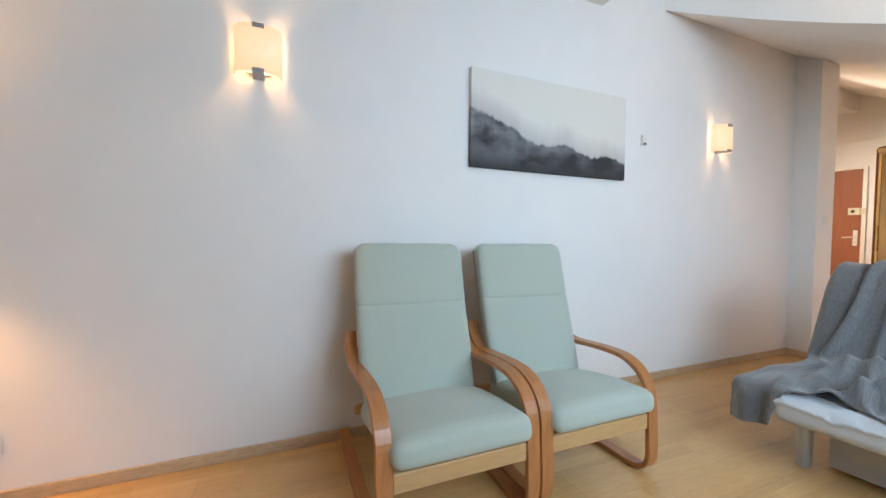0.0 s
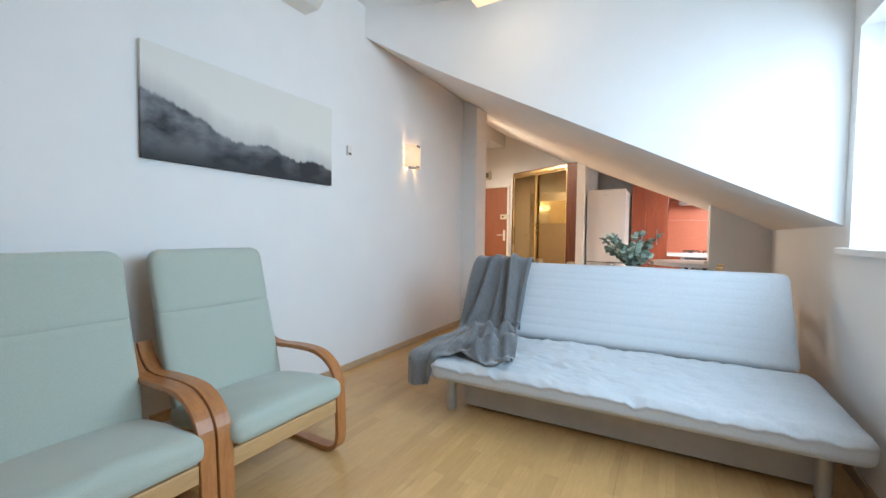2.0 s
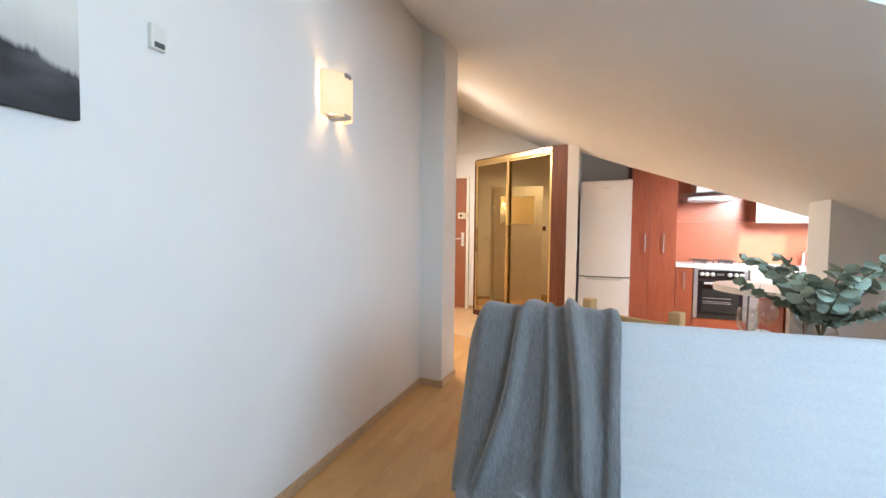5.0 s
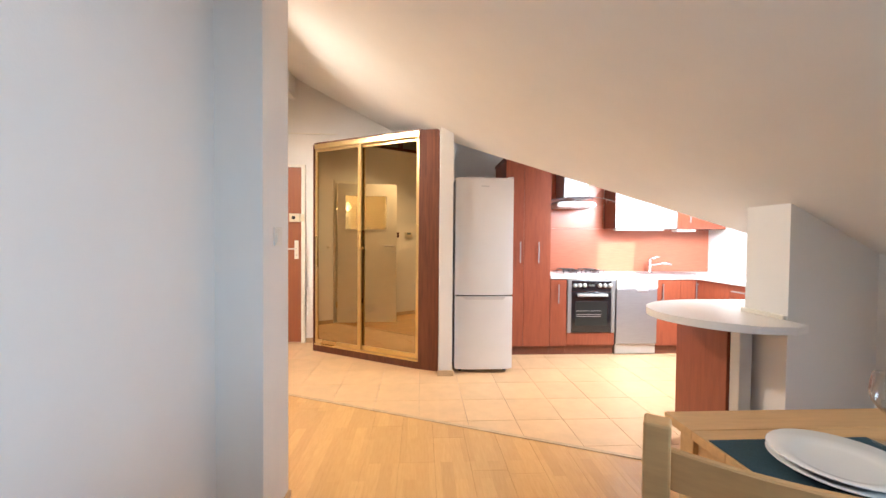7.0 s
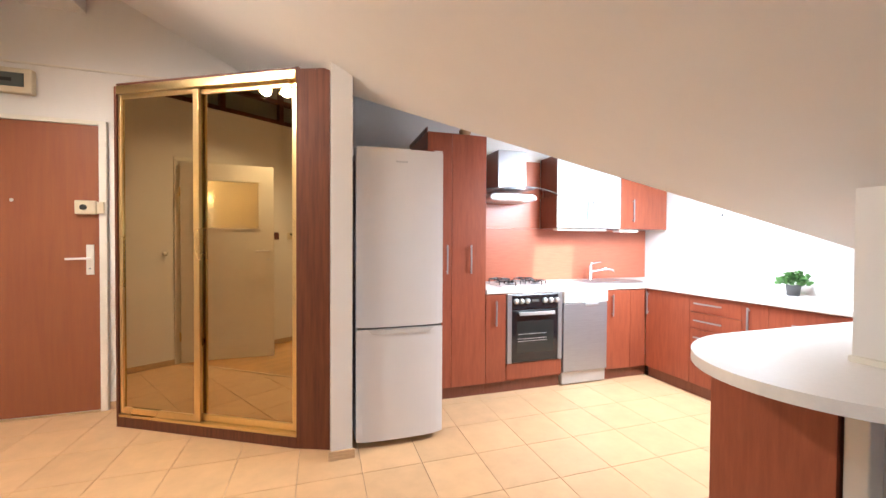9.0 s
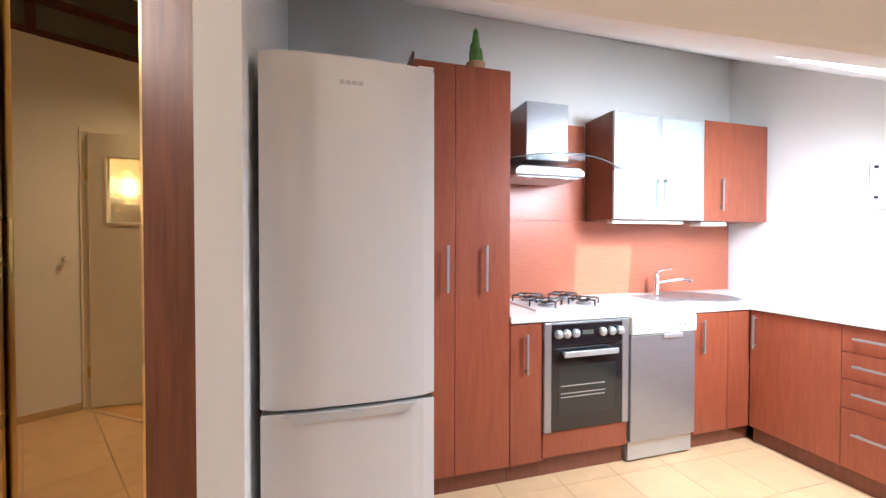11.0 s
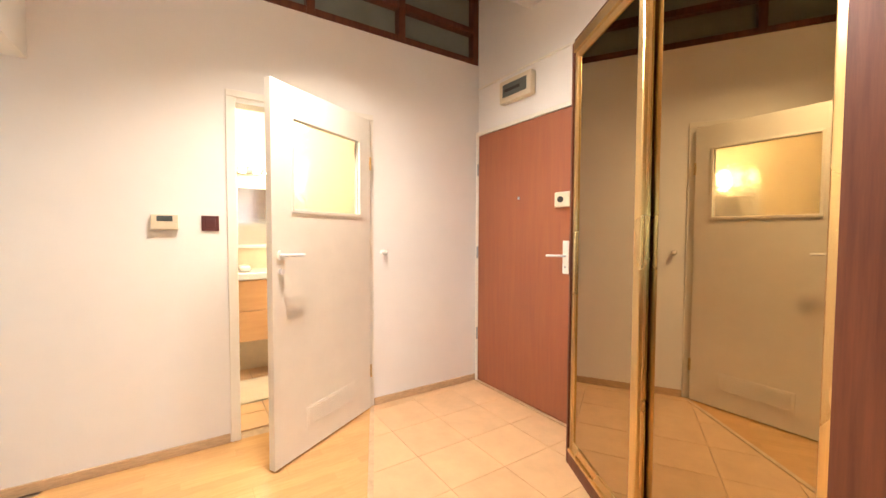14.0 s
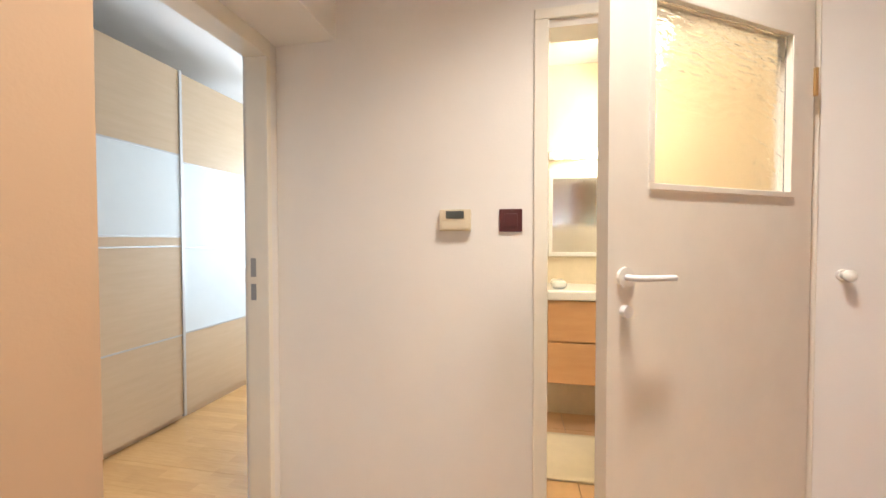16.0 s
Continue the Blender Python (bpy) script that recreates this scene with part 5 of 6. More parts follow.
# ---- kitchen ----
def fridge():
    t = thing("refrigerator", (1.13, 2.03, 0), "tall white fridge-freezer with glossy doors beside cherry cabinet", "refrigerator")
    W, H = 0.555, 1.84

    def door(z0, z1):
        bm = bmesh.new()
        n = 14
        pts = [(0.004 + (W - 0.008) * i / n, -0.022 * (1 - abs(2 * i / n - 1) ** 3.2)) for i in range(n + 1)]
        outline = [(x, y, z0) for x, y in pts] + [(W - 0.004, 0.05, z0), (0.004, 0.05, z0)]
        prism(outline, (0, 0, z1 - z0), bm)
        tops = [e for e in bm.edges if abs(e.verts[0].co.z - e.verts[1].co.z) < 1e-6]
        bmesh.ops.bevel(bm, geom=tops, offset=0.008, segments=3, affect="EDGES", profile=0.5)
        return bm
    part("body", box(0.002, 0.055, 0.03, W - 0.002, 0.60, H - 0.01, 0.008), M["white"], t)
    up = part("upper_door", door(0.742, H), M["white"], t, "tall white upper door")
    part("lower_door", door(0.04, 0.728), M["white"], t, "white freezer door")
    # grip between the doors: a greyer trapezoid stands in for the recess's shade
    grip = prism([(0.07, -0.027, 0.728), (0.10, -0.027, 0.700), (W - 0.10, -0.027, 0.700), (W - 0.07, -0.027, 0.728)], (0, 0.012, 0))
    part("grip_shade_plate", grip, M["grip_shade"], t, "greyer grip plate, the recess shade put into its colour")
    part("door_seal", box(0.01, 0.0, 0.728, W - 0.01, 0.055, 0.742), M["lcd"], t, "grey rubber seal")
    part("badge", boxes(*[(W * 0.5 - 0.037 + 0.019 * i, -0.0255, 1.755, W * 0.5 - 0.022 + 0.019 * i, -0.021, 1.766) for i in range(4)]), M["silver"], up, "silver badge")
    part("hinge_cover", box(W - 0.06, 0.0, H, W - 0.005, 0.08, H + 0.012, 0.004), M["white"], t)
    for x in (0.06, W - 0.06):
        part("foot", cyl((x, 0.08, 0), (x, 0.08, 0.032), 0.018), M["black"], t)


fridge()


def bar_handle(bm_parent, x, y, z, length, axis="z", face="y"):
    """A flat satin bar on two stubs, standing off a front that faces -y (or -x)."""
    d = 0.028
    if axis == "z":
        rows = [(x - 0.006, y - d, z - length / 2, x + 0.006, y - d + 0.008, z + length / 2)] + [(x - 0.004, y - d + 0.006, z + s * (length / 2 - 0.02) - 0.004, x + 0.004, y, z + s * (length / 2 - 0.02) + 0.004) for s in (-1, 1)]
        if face == "x":
            rows = [(x - d, y - 0.006, z - length / 2, x - d + 0.008, y + 0.006, z + length / 2)] + [(x - d + 0.006, y - 0.004, z + s * (length / 2 - 0.02) - 0.004, x, y + 0.004, z + s * (length / 2 - 0.02) + 0.004) for s in (-1, 1)]
    else:
        rows = [(x - d, y - length / 2, z - 0.006, x - d + 0.008, y + length / 2, z + 0.006)] + [(x - d + 0.006, y + s * (length / 2 - 0.02) - 0.004, z - 0.004, x, y + s * (length / 2 - 0.02) + 0.004, z + 0.004) for s in (-1, 1)]
    part("handle", boxes(*rows, bevel=0.0015), M["steel"], bm_parent, "satin steel bar handle")


YF = 2.575          # plane of the back run's fronts
CT = 0.88           # worktop height


def front_y(t, x0, x1, z0, z1, handle=None, mat="cherry", y=YF):
    d = part("door", box(x0 + 0.0015, y - 0.018, z0 + 0.0015, x1 - 0.0015, y, z1 - 0.0015, 0.0015), M[mat], t)
    if handle:
        bar_handle(d, handle[0], y - 0.018, handle[1], handle[2])
    return d


def front_x(t, y0, y1, z0, z1, handle=None, x=3.90):
    d = part("drawer_front" if handle and handle[3] == "y" else "door", box(x - 0.018, y0 + 0.0015, z0 + 0.0015, x, y1 - 0.0015, z1 - 0.0015, 0.0015), M["cherry"], t)
    if handle:
        bar_handle(d, x - 0.018, handle[0], handle[1], handle[2], handle[3], "x")
    return d


t = thing("tall_cabinet", (0, 0, 0), "tall cherry-red larder cabinet with two doors", "cabinet")
part("carcass", box(1.722, YF, 0.10, 2.222, 3.155, 2.13, 0.002), M["cherry"], t)
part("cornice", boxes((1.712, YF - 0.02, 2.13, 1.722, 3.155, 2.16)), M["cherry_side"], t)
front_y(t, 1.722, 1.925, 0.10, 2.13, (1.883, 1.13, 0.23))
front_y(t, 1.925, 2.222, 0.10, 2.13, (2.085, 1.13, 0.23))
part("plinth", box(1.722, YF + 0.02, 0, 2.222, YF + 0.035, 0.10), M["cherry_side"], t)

t = thing("narrow_base_cabinet", (0, 0, 0), "narrow cherry-red base cabinet with bar handle", "cabinet")
part("carcass", box(2.224, YF, 0.10, 2.41, 3.15, CT - 0.042), M["cherry"], t)
front_y(t, 2.224, 2.41, 0.10, CT - 0.045, (2.312, 0.68, 0.21))
part("plinth", box(2.224, YF + 0.02, 0, 2.41, YF + 0.035, 0.10), M["cherry_side"], t)


def oven():
    t = thing("built_in_oven", (2.412, YF, 0), "black glass built-in oven with silver frame under hob", "oven")
    W, z0, z1 = 0.538, 0.25, 0.835
    part("housing", box(0, 0.0, 0.10, W, 0.57, 0.838), M["cherry"], t)
    part("lower_panel", box(0.0015, -0.018, 0.115, W - 0.0015, 0, z0 - 0.003, 0.0015), M["cherry"], t, "cherry panel below the oven")
    part("plinth", box(0, 0.02, 0, W, 0.035, 0.10), M["cherry_side"], t)
    d = part("oven_door", box(0.045, -0.030, z0 + 0.004, W - 0.045, -0.002, 0.70, 0.004), M["dark"], t, "dark glass oven door")
    for a, b in ((0.002, 0.045), (W - 0.045, W - 0.002)):
        part("side_trim", box(a, -0.032, z0, b, -0.001, z1, 0.005), M["steel"], t, "brushed steel side trim")
    part("control_panel", box(0.045, -0.028, 0.706, W - 0.045, -0.002, z1 - 0.012, 0.003), M["dark"], t, "black control panel")
    part("top_trim", box(0.045, -0.030, z1 - 0.012, W - 0.045, -0.002, z1, 0.002), M["steel"], t)
    for i, x in enumerate((0.085, 0.135, 0.19, 0.36, 0.42, 0.475)):
        part("knob", lathe([(0, 0), (0.024, 0), (0.023, 0.012), (0.018, 0.022), (0, 0.023)], 20), M["silver"], t, "silver control knob", smooth=True).matrix_local = pose(x, -0.028, 0.772, 90, 0, 0)
    part("display", box(0.235, -0.0295, 0.762, 0.305, -0.0275, 0.785), M["lcd"], t, "small green-lit clock display")
    part("oven_handle", boxes((0.10, -0.070, 0.655, W - 0.10, -0.058, 0.685), (0.11, -0.060, 0.662, 0.125, -0.028, 0.678), (W - 0.125, -0.060, 0.662, W - 0.11, -0.028, 0.678), bevel=0.003), M["silver"], d, "bright metal handle")
    part("window_pane", box(0.09, -0.0315, 0.33, W - 0.09, -0.0295, 0.60, 0.001), M["oven_pane"], d, "inner window with racks behind")
    for z in (0.43, 0.45, 0.49):
        part("rack_line", box(0.10, -0.0328, z, W - 0.16, -0.0312, z + 0.004), M["silver"], d)


oven()


def dishwasher():
    t = thing("dishwasher", (2.958, YF, 0), "slim silver dishwasher with white control panel", "dishwasher")
    W = 0.468
    part("body", box(0.004, 0.0, 0.012, W - 0.004, 0.57, 0.836), M["silver"], t)
    part("door", box(0.003, -0.035, 0.125, W - 0.003, -0.001, 0.735, 0.006), M["steel"], t, "brushed steel door")
    p = part("control_panel", box(0.003, -0.045, 0.738, W - 0.003, -0.001, 0.838, 0.008), M["plastic"], t, "white control panel")
    part("grip", rounded((0.14, 0.012, 0.03), 0.006, 6), M["silver"], t, smooth=True).location = (0.29, -0.042, 0.722)
    for i in range(3):
        part("button", box(0.33 + i * 0.035, -0.049, 0.775, 0.35 + i * 0.035, -0.044, 0.80, 0.002), M["silver"], p)
    part("kick_plate", box(0.004, -0.012, 0.012, W - 0.004, 0.0, 0.118, 0.003), M["silver"], t)
    for x in (0.05, W - 0.05):
        part("foot", cyl((x, 0.05, 0), (x, 0.05, 0.013), 0.015), M["black"], t)


dishwasher()
t = thing("sink_cabinet", (0, 0, 0), "cherry-red corner base cabinet under the sink", "cabinet")
part("carcass", box(3.43, YF, 0.10, 3.895, 3.15, CT - 0.042), M["cherry"], t)
front_y(t, 3.43, 3.70, 0.10, CT - 0.045, (3.487, 0.695, 0.20))
front_y(t, 3.70, 3.88, 0.10, CT - 0.045)
part("plinth", box(3.43, YF + 0.02, 0, 3.92, YF + 0.035, 0.10), M["cherry_side"], t)


def east_unit(y0, y1, label, fronts, name="base_cabinet"):
    t = thing(name, (0, 0, 0), label, "cabinet")
    part("carcass", box(3.90, y0, 0.10, X_EAST - 0.005, y1, CT - 0.042), M["cherry"], t)
    for z0, z1, h in fronts:
        front_x(t, y0, y1, z0, z1, h)
    part("plinth", box(3.92, y0, 0, 3.935, y1, 0.10), M["cherry_side"], t)


TOP = CT - 0.045
east_unit(2.10, YF - 0.02, "cherry-red base cabinet in the kitchen corner", ((0.10, TOP, (2.52, 0.705, 0.21, "z")),))
east_unit(1.68, 2.10, "cherry-red base unit with four drawers", ((0.70, TOP, (1.93, 0.775, 0.23, "y")), (0.56, 0.70, (1.93, 0.635, 0.23, "y")), (0.41, 0.56, (1.93, 0.495, 0.23, "y")), (0.10, 0.41, (1.93, 0.29, 0.23, "y"))), "drawer_unit")
east_unit(1.50, 1.68, "narrow cherry-red base cabinet with upright handle", ((0.10, TOP, (1.625, 0.705, 0.20, "z")),))
east_unit(0.95, 1.50, "cherry-red base unit with wide drawers", ((0.62, TOP, (1.22, 0.73, 0.26, "y")), (0.10, 0.62, (1.22, 0.50, 0.26, "y"))), "drawer_unit")
east_unit(0.455, 0.95, "cherry-red base cabinet next to the partition", ((0.10, TOP, None),))

# worktop: two runs, with a cut-out-free inset hob and basin resting on top
t = thing("worktop", (0, 0, 0), "long white laminate kitchen worktop", "worktop")
part("back_run", box(2.224, YF - 0.03, CT - 0.04, X_EAST - 0.003, 3.157, CT, 0.006), M["counter"], t)
part("side_run", box(3.862, 0.455, CT - 0.04, X_EAST - 0.003, YF - 0.031, CT, 0.006), M["counter"], t)
sp = thing("backsplash", (0, 0, 0), "cherry wood-look backsplash panel behind hob and sink", "backsplash")
part("low_panel", box(2.225, 3.146, CT + 0.001, 4.462, 3.158, 1.41, 0.001), M["splash"], sp)
part("high_panel", box(2.225, 3.146, 1.412, 3.088, 3.158, 2.09, 0.001), M["splash"], sp)


def hob():
    t = thing("gas_hob", (2.685, 2.86, CT), "white gas hob with black pan grates", "hob")
    part("tray", box(-0.265, -0.22, 0, 0.265, 0.24, 0.008, 0.003), M["white"], t)
    for x in (-0.13, 0.13):
        for y in (-0.09, 0.13):
            b = part("burner", lathe([(0, 0.006), (0.045, 0.006), (0.045, 0.018), (0.03, 0.02), (0.03, 0.026), (0, 0.028)], 20, at=(x, y, 0)), M["steel"], t)
            part("burner_cap", cyl((x, y, 0.026), (x, y, 0.031), 0.03), M["black"], b)
            g = bmesh.new()
            for a in range(4):
                c, s = math.cos(a * math.pi / 2), math.sin(a * math.pi / 2)
                add_cyl(g, (x + 0.025 * c, y + 0.025 * s, 0.043), (x + 0.105 * c, y + 0.105 * s, 0.043), 0.005, segs=8)
                add_cyl(g, (x + 0.105 * c, y + 0.105 * s, 0.007), (x + 0.105 * c, y + 0.105 * s, 0.043), 0.005, segs=8)
            for k in range(4):
                p0 = [(0.105, 0), (0, 0.105), (-0.105, 0), (0, -0.105)]
                a, b2 = p0[k], p0[(k + 1) % 4]
                add_cyl(g, (x + a[0], y + a[1], 0.043), (x + b2[0], y + b2[1], 0.043), 0.0045, segs=8)
            part("pan_grate", g, M["black"], t, "black iron pan grate")


hob()


def sink():
    t = thing("inset_sink", (3.80, 2.86, CT), "round stainless steel inset sink", "sink")
    part("bowl_rim", lathe([(0.25, 0.0005), (0.255, 0.004), (0.245, 0.007), (0.205, 0.005), (0.195, 0.003), (0.18, 0.0022), (0, 0.0015)], 40), M["steel"], t, smooth=True)
    part("drainer", box(-0.42, -0.14, 0.0004, -0.24, 0.16, 0.005, 0.002), M["steel"], t)
    part("waste", cyl((0, 0, 0.001), (0, 0, 0.006), 0.03), M["chrome"], t)
    tp = thing("kitchen_tap", (3.63, 3.04, CT), "chrome single-lever kitchen tap", "tap")
    part("body", lathe([(0, 0), (0.028, 0), (0.026, 0.006), (0.022, 0.01), (0.021, 0.13), (0.017, 0.16), (0, 0.165)], 20), M["chrome"], tp, smooth=True)
    part("spout", tube(smooth_path([(0, -0.01, 0.085), (0.06, -0.04, 0.10), (0.14, -0.08, 0.115), (0.20, -0.10, 0.110), (0.205, -0.103, 0.09)], 5), 0.010, 10), M["chrome"], tp, smooth=True)
    part("lever", tube(smooth_path([(0, 0, 0.155), (0.03, -0.01, 0.175), (0.11, -0.03, 0.190)], 4), 0.007, 8), M["chrome"], tp, smooth=True)


sink()


def hood():
    t = thing("cooker_hood", (2.60, 2.99, 0), "steel chimney cooker hood with curved glass canopy", "cooker hood")
    part("chimney", box(-0.127, -0.13, 1.76, 0.16, 0.155, 2.115, 0.004), M["steel"], t, "brushed steel chimney")
    body = bevel_all(prism([(-0.20, -0.20, 1.715), (0.20, -0.20, 1.715), (0.235, -0.20, 1.69), (0.235, -0.20, 1.655), (-0.235, -0.20, 1.655), (-0.235, -0.20, 1.69)], (0, 0.35, 0)), 0.01)
    b = part("motor_body", body, M["steel"], t)
    bm = bmesh.new()
    n = 20
    up_, lo_ = [], []
    for i in range(n + 1):
        x = -0.36 + 0.76 * i / n
        z = 1.745 - 0.30 * (x - 0.0) ** 2
        for lst, dz in ((up_, 0.006), (lo_, 0.0)):
            front = -0.30 - 0.09 * (1 - (x / 0.42) ** 2)
            lst.append((bm.verts.new((x, front, z + dz)), bm.verts.new((x, 0.15, z + dz))))
    for i in range(n):
        bm.faces.new((up_[i][0], up_[i + 1][0], up_[i + 1][1], up_[i][1]))
        bm.faces.new((lo_[i][0], lo_[i][1], lo_[i + 1][1], lo_[i + 1][0]))
        bm.faces.new((up_[i][0], lo_[i][0], lo_[i + 1][0], up_[i + 1][0]))
        bm.faces.new((up_[i][1], up_[i + 1][1], lo_[i + 1][1], lo_[i][1]))
    for i in (0, n):
        bm.faces.new((up_[i][0], up_[i][1], lo_[i][1], lo_[i][0]))
    part("glass_canopy", bm, M["glass"], t, "curved clear glass canopy")
    edge = smooth_path([(-0.36 + 0.76 * i / 10, -0.30 - 0.09 * (1 - ((-0.36 + 0.76 * i / 10) / 0.42) ** 2) - 0.002, 1.748 - 0.30 * (-0.36 + 0.76 * i / 10) ** 2) for i in range(11)], 3)
    part("glass_edge", tube(edge, 0.0035, 6), M["lcd"], t, "dark polished glass edge", smooth=True)
    part("filter", box(-0.21, -0.18, 1.648, 0.21, 0.12, 1.656, 0.002), M["silver"], t)
    for x in (-0.12, 0.12):
        part("hood_lamp", cyl((x, -0.15, 1.644), (x, -0.15, 1.650), 0.022), M["white"], b)


hood()


def wall_cabinets():
    t = thing("glass_wall_cabinet", (0, 0, 0), "wall cabinet with two pale satin glass doors", "wall cabinet")
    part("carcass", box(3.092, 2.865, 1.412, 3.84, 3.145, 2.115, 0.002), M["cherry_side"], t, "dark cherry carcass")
    for x0, x1, hx in ((3.092, 3.466, 3.435), (3.466, 3.84, 3.497)):
        d = part("glass_door", box(x0 + 0.022, 2.848, 1.437, x1 - 0.022, 2.856, 2.09), M["cabinet_glass"], t, "pale satin glass panel")
        part("alu_frame", boxes((x0 + 0.0015, 2.845, 1.414, x1 - 0.0015, 2.864, 1.437), (x0 + 0.0015, 2.845, 2.09, x1 - 0.0015, 2.864, 2.113), (x0 + 0.0015, 2.845, 1.437, x0 + 0.022, 2.864, 2.09), (x1 - 0.022, 2.845, 1.437, x1 - 0.0015, 2.864, 2.09), bevel=0.001), M["silver"], d, "aluminium door frame")
        bar_handle(d, hx, 2.847, 1.59, 0.20)
    t2 = thing("corner_wall_cabinet", (0, 0, 0), "cherry-red wall cabinet with bar handle", "wall cabinet")
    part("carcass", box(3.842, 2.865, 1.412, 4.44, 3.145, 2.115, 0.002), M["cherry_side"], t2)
    front_y(t2, 3.842, 4.44, 1.412, 2.115, (3.99, 1.60, 0.23), y=2.863)
    l1 = thing("under_cabinet_light", (0, 0, 0), "white under-cabinet strip light", "light fitting", "under-cabinet lights")
    part("housing", box(3.11, 2.88, 1.388, 3.70, 2.94, 1.411, 0.004), M["plastic"], l1)
    l2 = thing("under_cabinet_light", (0, 0, 0), "short white under-cabinet light", "light fitting", "under-cabinet lights")
    part("housing", box(3.86, 2.88, 1.380, 4.10, 2.98, 1.411, 0.006), M["plastic"], l2)


wall_cabinets()


def breakfast_bar():
    t = thing("breakfast_bar", (0, 0, 0), "white rounded breakfast bar wrapped round the partition end", "worktop")
    bm = bmesh.new()
    cx, cy, r = 2.62, 0.44, 0.47
    pts = [(3.858, 0.455), (3.858, 0.86), (2.62, 0.86)]
    for i in range(1, 30):
        a = radians(96 + 148 * i / 30)
        pts.append((cx + (r + 0.06) * math.cos(a), cy + r * math.sin(a) * (0.92 if a > math.pi else 0.9)))
    pts += [(2.50, 0.05), (2.592, 0.09), (2.592, 0.455)]
    prism([(x, y, CT - 0.038) for x, y in pts], (0, 0, 0.038), bm)
    rim = [e for e in bm.edges if abs(e.verts[0].co.z - e.verts[1].co.z) < 1e-6]
    bmesh.ops.bevel(bm, geom=rim, offset=0.004, segments=2, affect="EDGES", profile=0.5)
    part("bar_top", bm, M["counter"], t)
    part("bracket_skirting", box(2.575, 0.20, CT, 2.592, 0.45, CT + 0.022, 0.004), M["trim"], t, "pale edge strip against the wall")
    b = part("base_panel", box(2.482, 0.425, 0.10, 2.50, 0.84, CT - 0.039, 0.002), M["cherry"], t, "cherry-red end panel")
    part("base_body", box(2.50, 0.455, 0.10, 3.86, 0.835, CT - 0.039), M["cherry"], t)
    part("base_front", box(2.501, 0.43, 0.10, 2.598, 0.447, CT - 0.039, 0.001), M["cherry_side"], t)
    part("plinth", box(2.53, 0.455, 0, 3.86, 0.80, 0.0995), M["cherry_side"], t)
    part("support_post", boxes((2.49, 0.35, 0, 2.56, 0.415, CT - 0.039), bevel=0.006), M["silver"], t, "brushed metal support post")


breakfast_bar()


def pot_plant(at):
    t = thing("potted_herb", at, "small bushy green plant in a dark grey pot", "plant")
    part("pot", lathe([(0, 0), (0.036, 0), (0.045, 0.075), (0.047, 0.08), (0.042, 0.08), (0.04, 0.07), (0, 0.07)], 24), M["pot_grey"], t, smooth=True)
    rnd = random.Random(3)
    bm = bmesh.new()
    for k in range(330):
        a, e, r = rnd.uniform(0, 6.28), rnd.uniform(-0.1, 1.5), rnd.uniform(0.025, 0.085)
        p = Vector((math.cos(a) * math.cos(e) * r * 1.15, math.sin(a) * math.cos(e) * r * 1.15, 0.085 + math.sin(e) * r * 1.05))
        sprig_leaf(bm, p, (math.cos(a), math.sin(a), rnd.uniform(0, 1.2)), rnd.uniform(0.018, 0.032), rnd)
    tagged(part("leaves", bm, M["leaf_green"], t, "bushy green leaves"), kind="stuff")


pot_plant((4.30, 1.60, CT))


def cactus(at):
    t = thing("potted_cactus", at, "small green cactus in a tan pot on the tall cabinet", "plant")
    part("pot", lathe([(0, 0), (0.04, 0), (0.05, 0.055), (0.052, 0.06), (0.045, 0.06), (0.04, 0.05), (0, 0.05)], 20), M["terracotta"], t, smooth=True)
    for x, h, r in ((0.0, 0.20, 0.02), (0.025, 0.10, 0.014), (-0.022, 0.12, 0.013)):
        part("stem", lathe([(0, 0.045), (r, 0.05), (r * 1.1, 0.05 + h * 0.5), (r * 0.7, 0.05 + h * 0.9), (0, 0.05 + h)], 12, at=(x, 0, 0)), M["leaf_green"], t, smooth=True)


cactus((2.07, 2.66, 2.13))
g = thing("wall_board", (X_EAST, 2.14, 1.62), "small pale glass board on black pins on the wall", "board")
part("glass_plate", box(-0.022, -0.14, -0.16, -0.016, 0.14, 0.16, 0.001), M["glass_white"], g)
for y in (-0.11, 0.11):
    for z in (-0.09, 0.09):
        part("pin", cyl((-0.03, y, z), (0, y, z), 0.009), M["black"], g, "black fixing pin")

rw = tagged(new("window_3"), "roof window frame in the kitchen slope", "window", kind="structure")
for r in ((K_X0, K_Y0, K_X0 + 0.05, K_Y1), (K_X1 - 0.05, K_Y0, K_X1, K_Y1), (K_X0, K_Y0, K_X1, K_Y0 + 0.05), (K_X0, K_Y1 - 0.05, K_X1, K_Y1)):
    part("window_frame", prism([(r[0], r[1], kit_z(r[1]) + 0.06), (r[2], r[1], kit_z(r[1]) + 0.06), (r[2], r[3], kit_z(r[3]) + 0.06), (r[0], r[3], kit_z(r[3]) + 0.06)], (0, 0, 0.06)), M["white"], rw)

# ---- floor pieces ----
FLOOR_PARENT = bpy.data.objects["floor"]
sx0, sy0, sx1, sy1 = SEAM
SA, SB = sy0 - sy1, sx1 - sx0
SC = SA * sx0 + SB * sy0                   # SA*x + SB*y <= SC is the parquet side


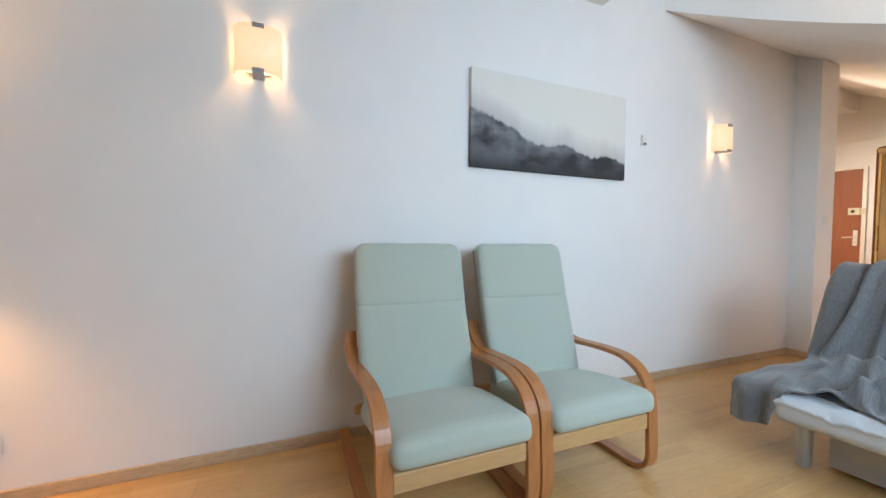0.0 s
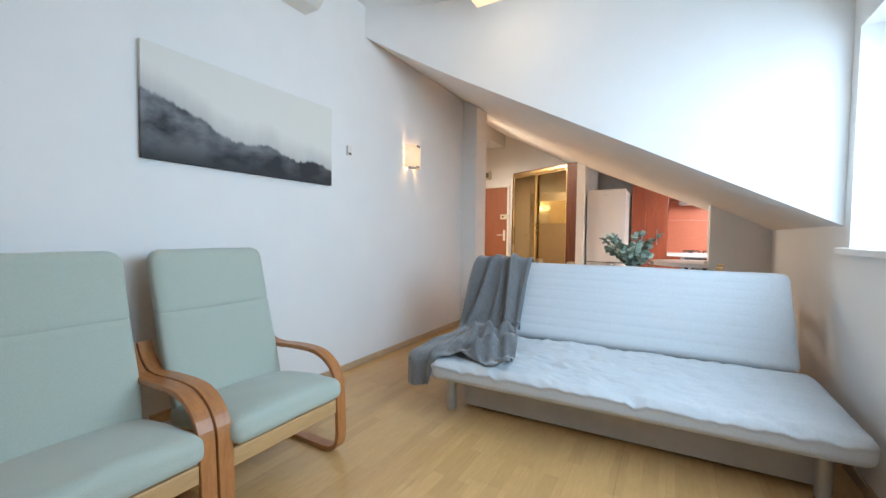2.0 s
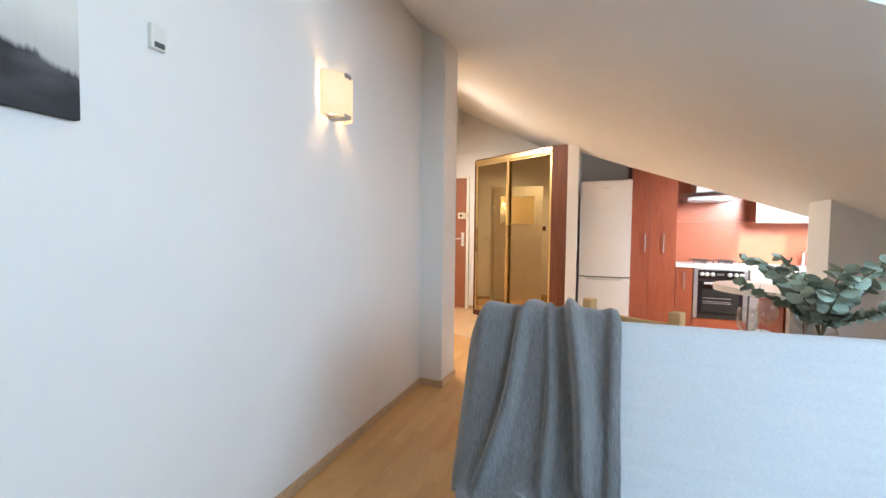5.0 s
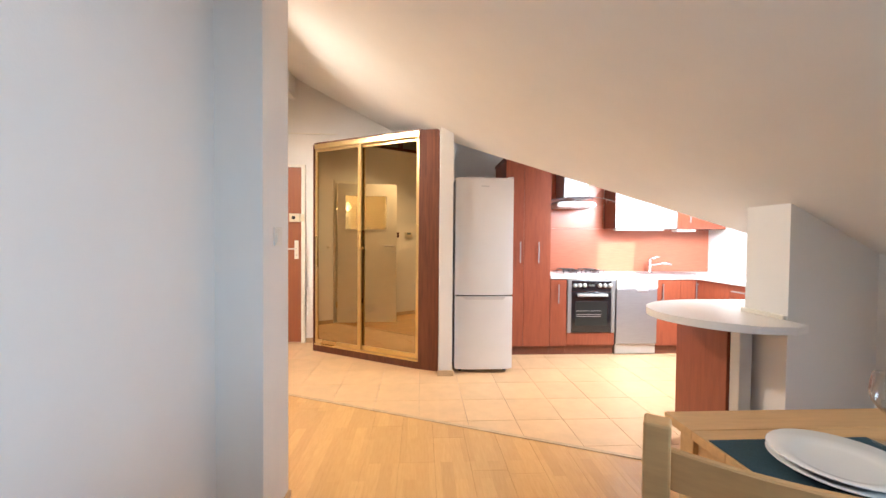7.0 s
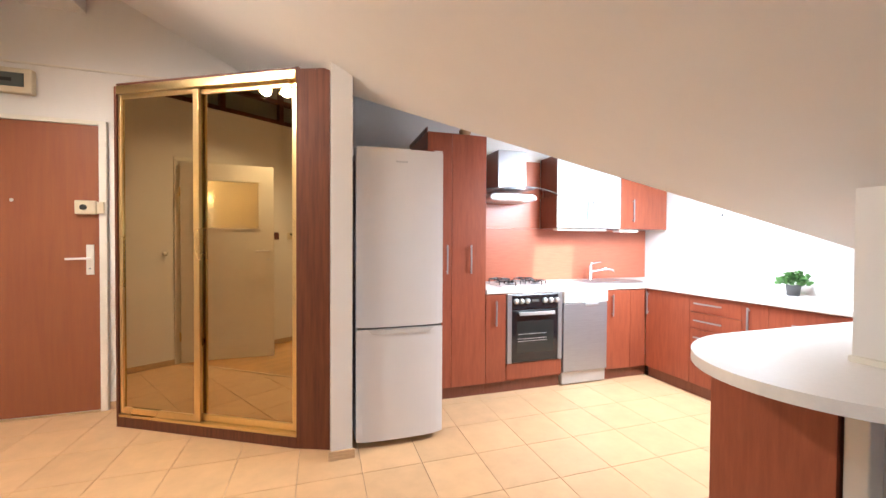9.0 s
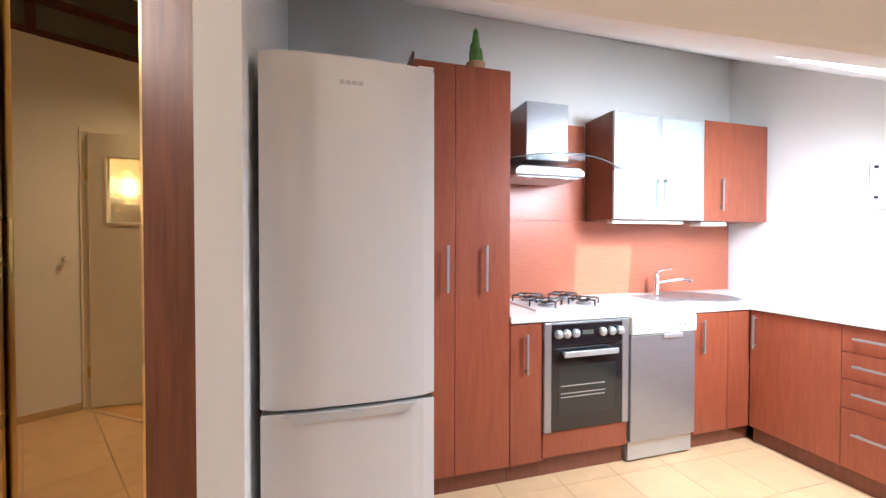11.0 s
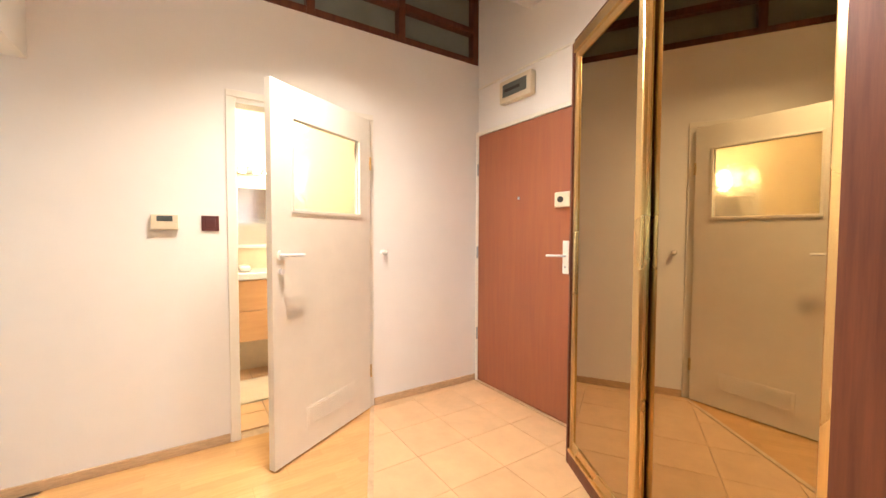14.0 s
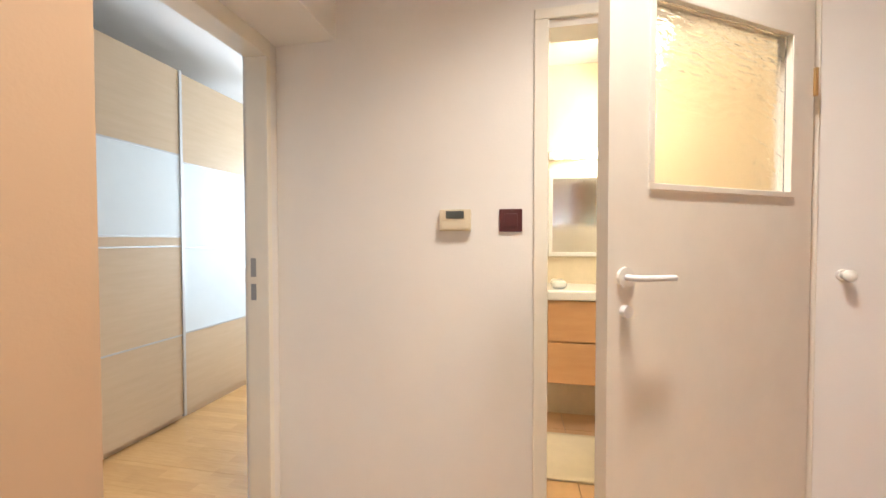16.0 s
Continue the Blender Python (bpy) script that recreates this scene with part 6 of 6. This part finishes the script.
def floor_piece(name, poly, material_, base):
    """One board or tile, its rim eased, lying on the slab."""
    if len(poly) < 3:
        return
    area = 0.5 * abs(sum(p[0] * q[1] - q[0] * p[1] for p, q in zip(poly, poly[1:] + poly[:1])))
    if area < 0.0008:
        return
    cx, cy = sum(p[0] for p in poly) / len(poly), sum(p[1] for p in poly) / len(poly)
    if sum(p[0] * q[1] - q[0] * p[1] for p, q in zip(poly, poly[1:] + poly[:1])) < 0:
        poly = poly[::-1]
    me = bpy.data.meshes.new(name)
    n = len(poly)
    rim = []
    for (x, y) in poly:
        d = Vector((cx - x, cy - y)).normalized() * 0.0009
        rim.append((x + d.x, y + d.y))
    verts = [(x, y, base) for x, y in poly] + [(x, y, -0.0007) for x, y in poly] + [(x, y, 0.0) for x, y in rim]
    faces = [tuple(range(2 * n, 3 * n))]
    for i in range(n):
        j = (i + 1) % n
        faces += [(i, j, n + j, n + i), (n + i, n + j, 2 * n + j, 2 * n + i)]
    me.from_pydata(verts, [], faces)
    me.materials.append(material_)
    ob = new(name, me)
    ob.parent = FLOOR_PARENT
    return ob


rng = random.Random(5)
bw, x = 0.20, -1.70
while x < X_KNEE:
    y = Y_SOUTH - rng.random() * 1.2
    while y < 2.3:
        y1 = y + 1.29
        for ax0, ax1, ay0, ay1 in ((-1.645, -0.69, 0.42, 2.3), (-0.69, 0.187, 0.25, 2.3), (0.0, X_KNEE, Y_SOUTH, 0.0), (0.187, X_KNEE, 0.0, 2.3), (-1.60, -0.69, 0.0, 0.42)):
            p = [(max(x, ax0), max(y, ay0)), (min(x + bw, ax1), max(y, ay0)), (min(x + bw, ax1), min(y1, ay1)), (max(x, ax0), min(y1, ay1))]
            if p[1][0] - p[0][0] > 0.003 and p[2][1] - p[1][1] > 0.003:
                g = 0.0003
                p = [(p[0][0] + g, p[0][1] + g), (p[1][0] - g, p[1][1] + g), (p[2][0] - g, p[2][1] - g), (p[3][0] + g, p[3][1] - g)]
                floor_piece("plank", clip(p, SA, SB, SC - 0.012), M["parquet"], -0.011)
        y = y1
    x += bw
# bedroom boards
for i in range(20):
    floor_piece("plank", [(-4.3 + i * 0.2, -1.98), (-4.101 + i * 0.2, -1.98), (-4.101 + i * 0.2, -0.002), (-4.3 + i * 0.2, -0.002)], M["parquet"], -0.011)
# tiles, laid askew
TX, TY, T0 = 0.338, 0.355, (2.16, 1.775)
for i in range(-16, 12):
    for j in range(-12, 12):
        g = 0.0013
        c = [(i * TX + g, j * TY + g), ((i + 1) * TX - g, j * TY + g), ((i + 1) * TX - g, (j + 1) * TY - g), (i * TX + g, (j + 1) * TY - g)]
        p = [(T0[0] + a, T0[1] + b) for a, b in c]
        p = clip(p, -SA, -SB, -SC - 0.012)
        for q in ((-1, 0, 1.64), (0, 1, Y_NORTH), (1, 0, X_EAST), (0, -1, -0.45)):
            p = clip(p, *q) if len(p) > 2 else p
        floor_piece("tile", p, M["tile"], -0.011)
for i in range(5):
    for j in range(9):
        floor_piece("tile", [(-3.0 + i * 0.25, 0.3 + j * 0.3), (-2.755 + i * 0.25, 0.3 + j * 0.3), (-2.755 + i * 0.25, 0.595 + j * 0.3), (-3.0 + i * 0.25, 0.595 + j * 0.3)], M["tile"], -0.011)
seam = Vector((sx1 - sx0, sy1 - sy0)).normalized()
structure("threshold_strip", prism([(sx0, sy0 - 0.016, 0.001), (sx1, sy1 - 0.016, 0.001), (sx1, sy1 + 0.016, 0.001), (sx0, sy0 + 0.016, 0.001)], (0, 0, 0.004)), M["skirting"], "thin wood-coloured strip between parquet and tiles")
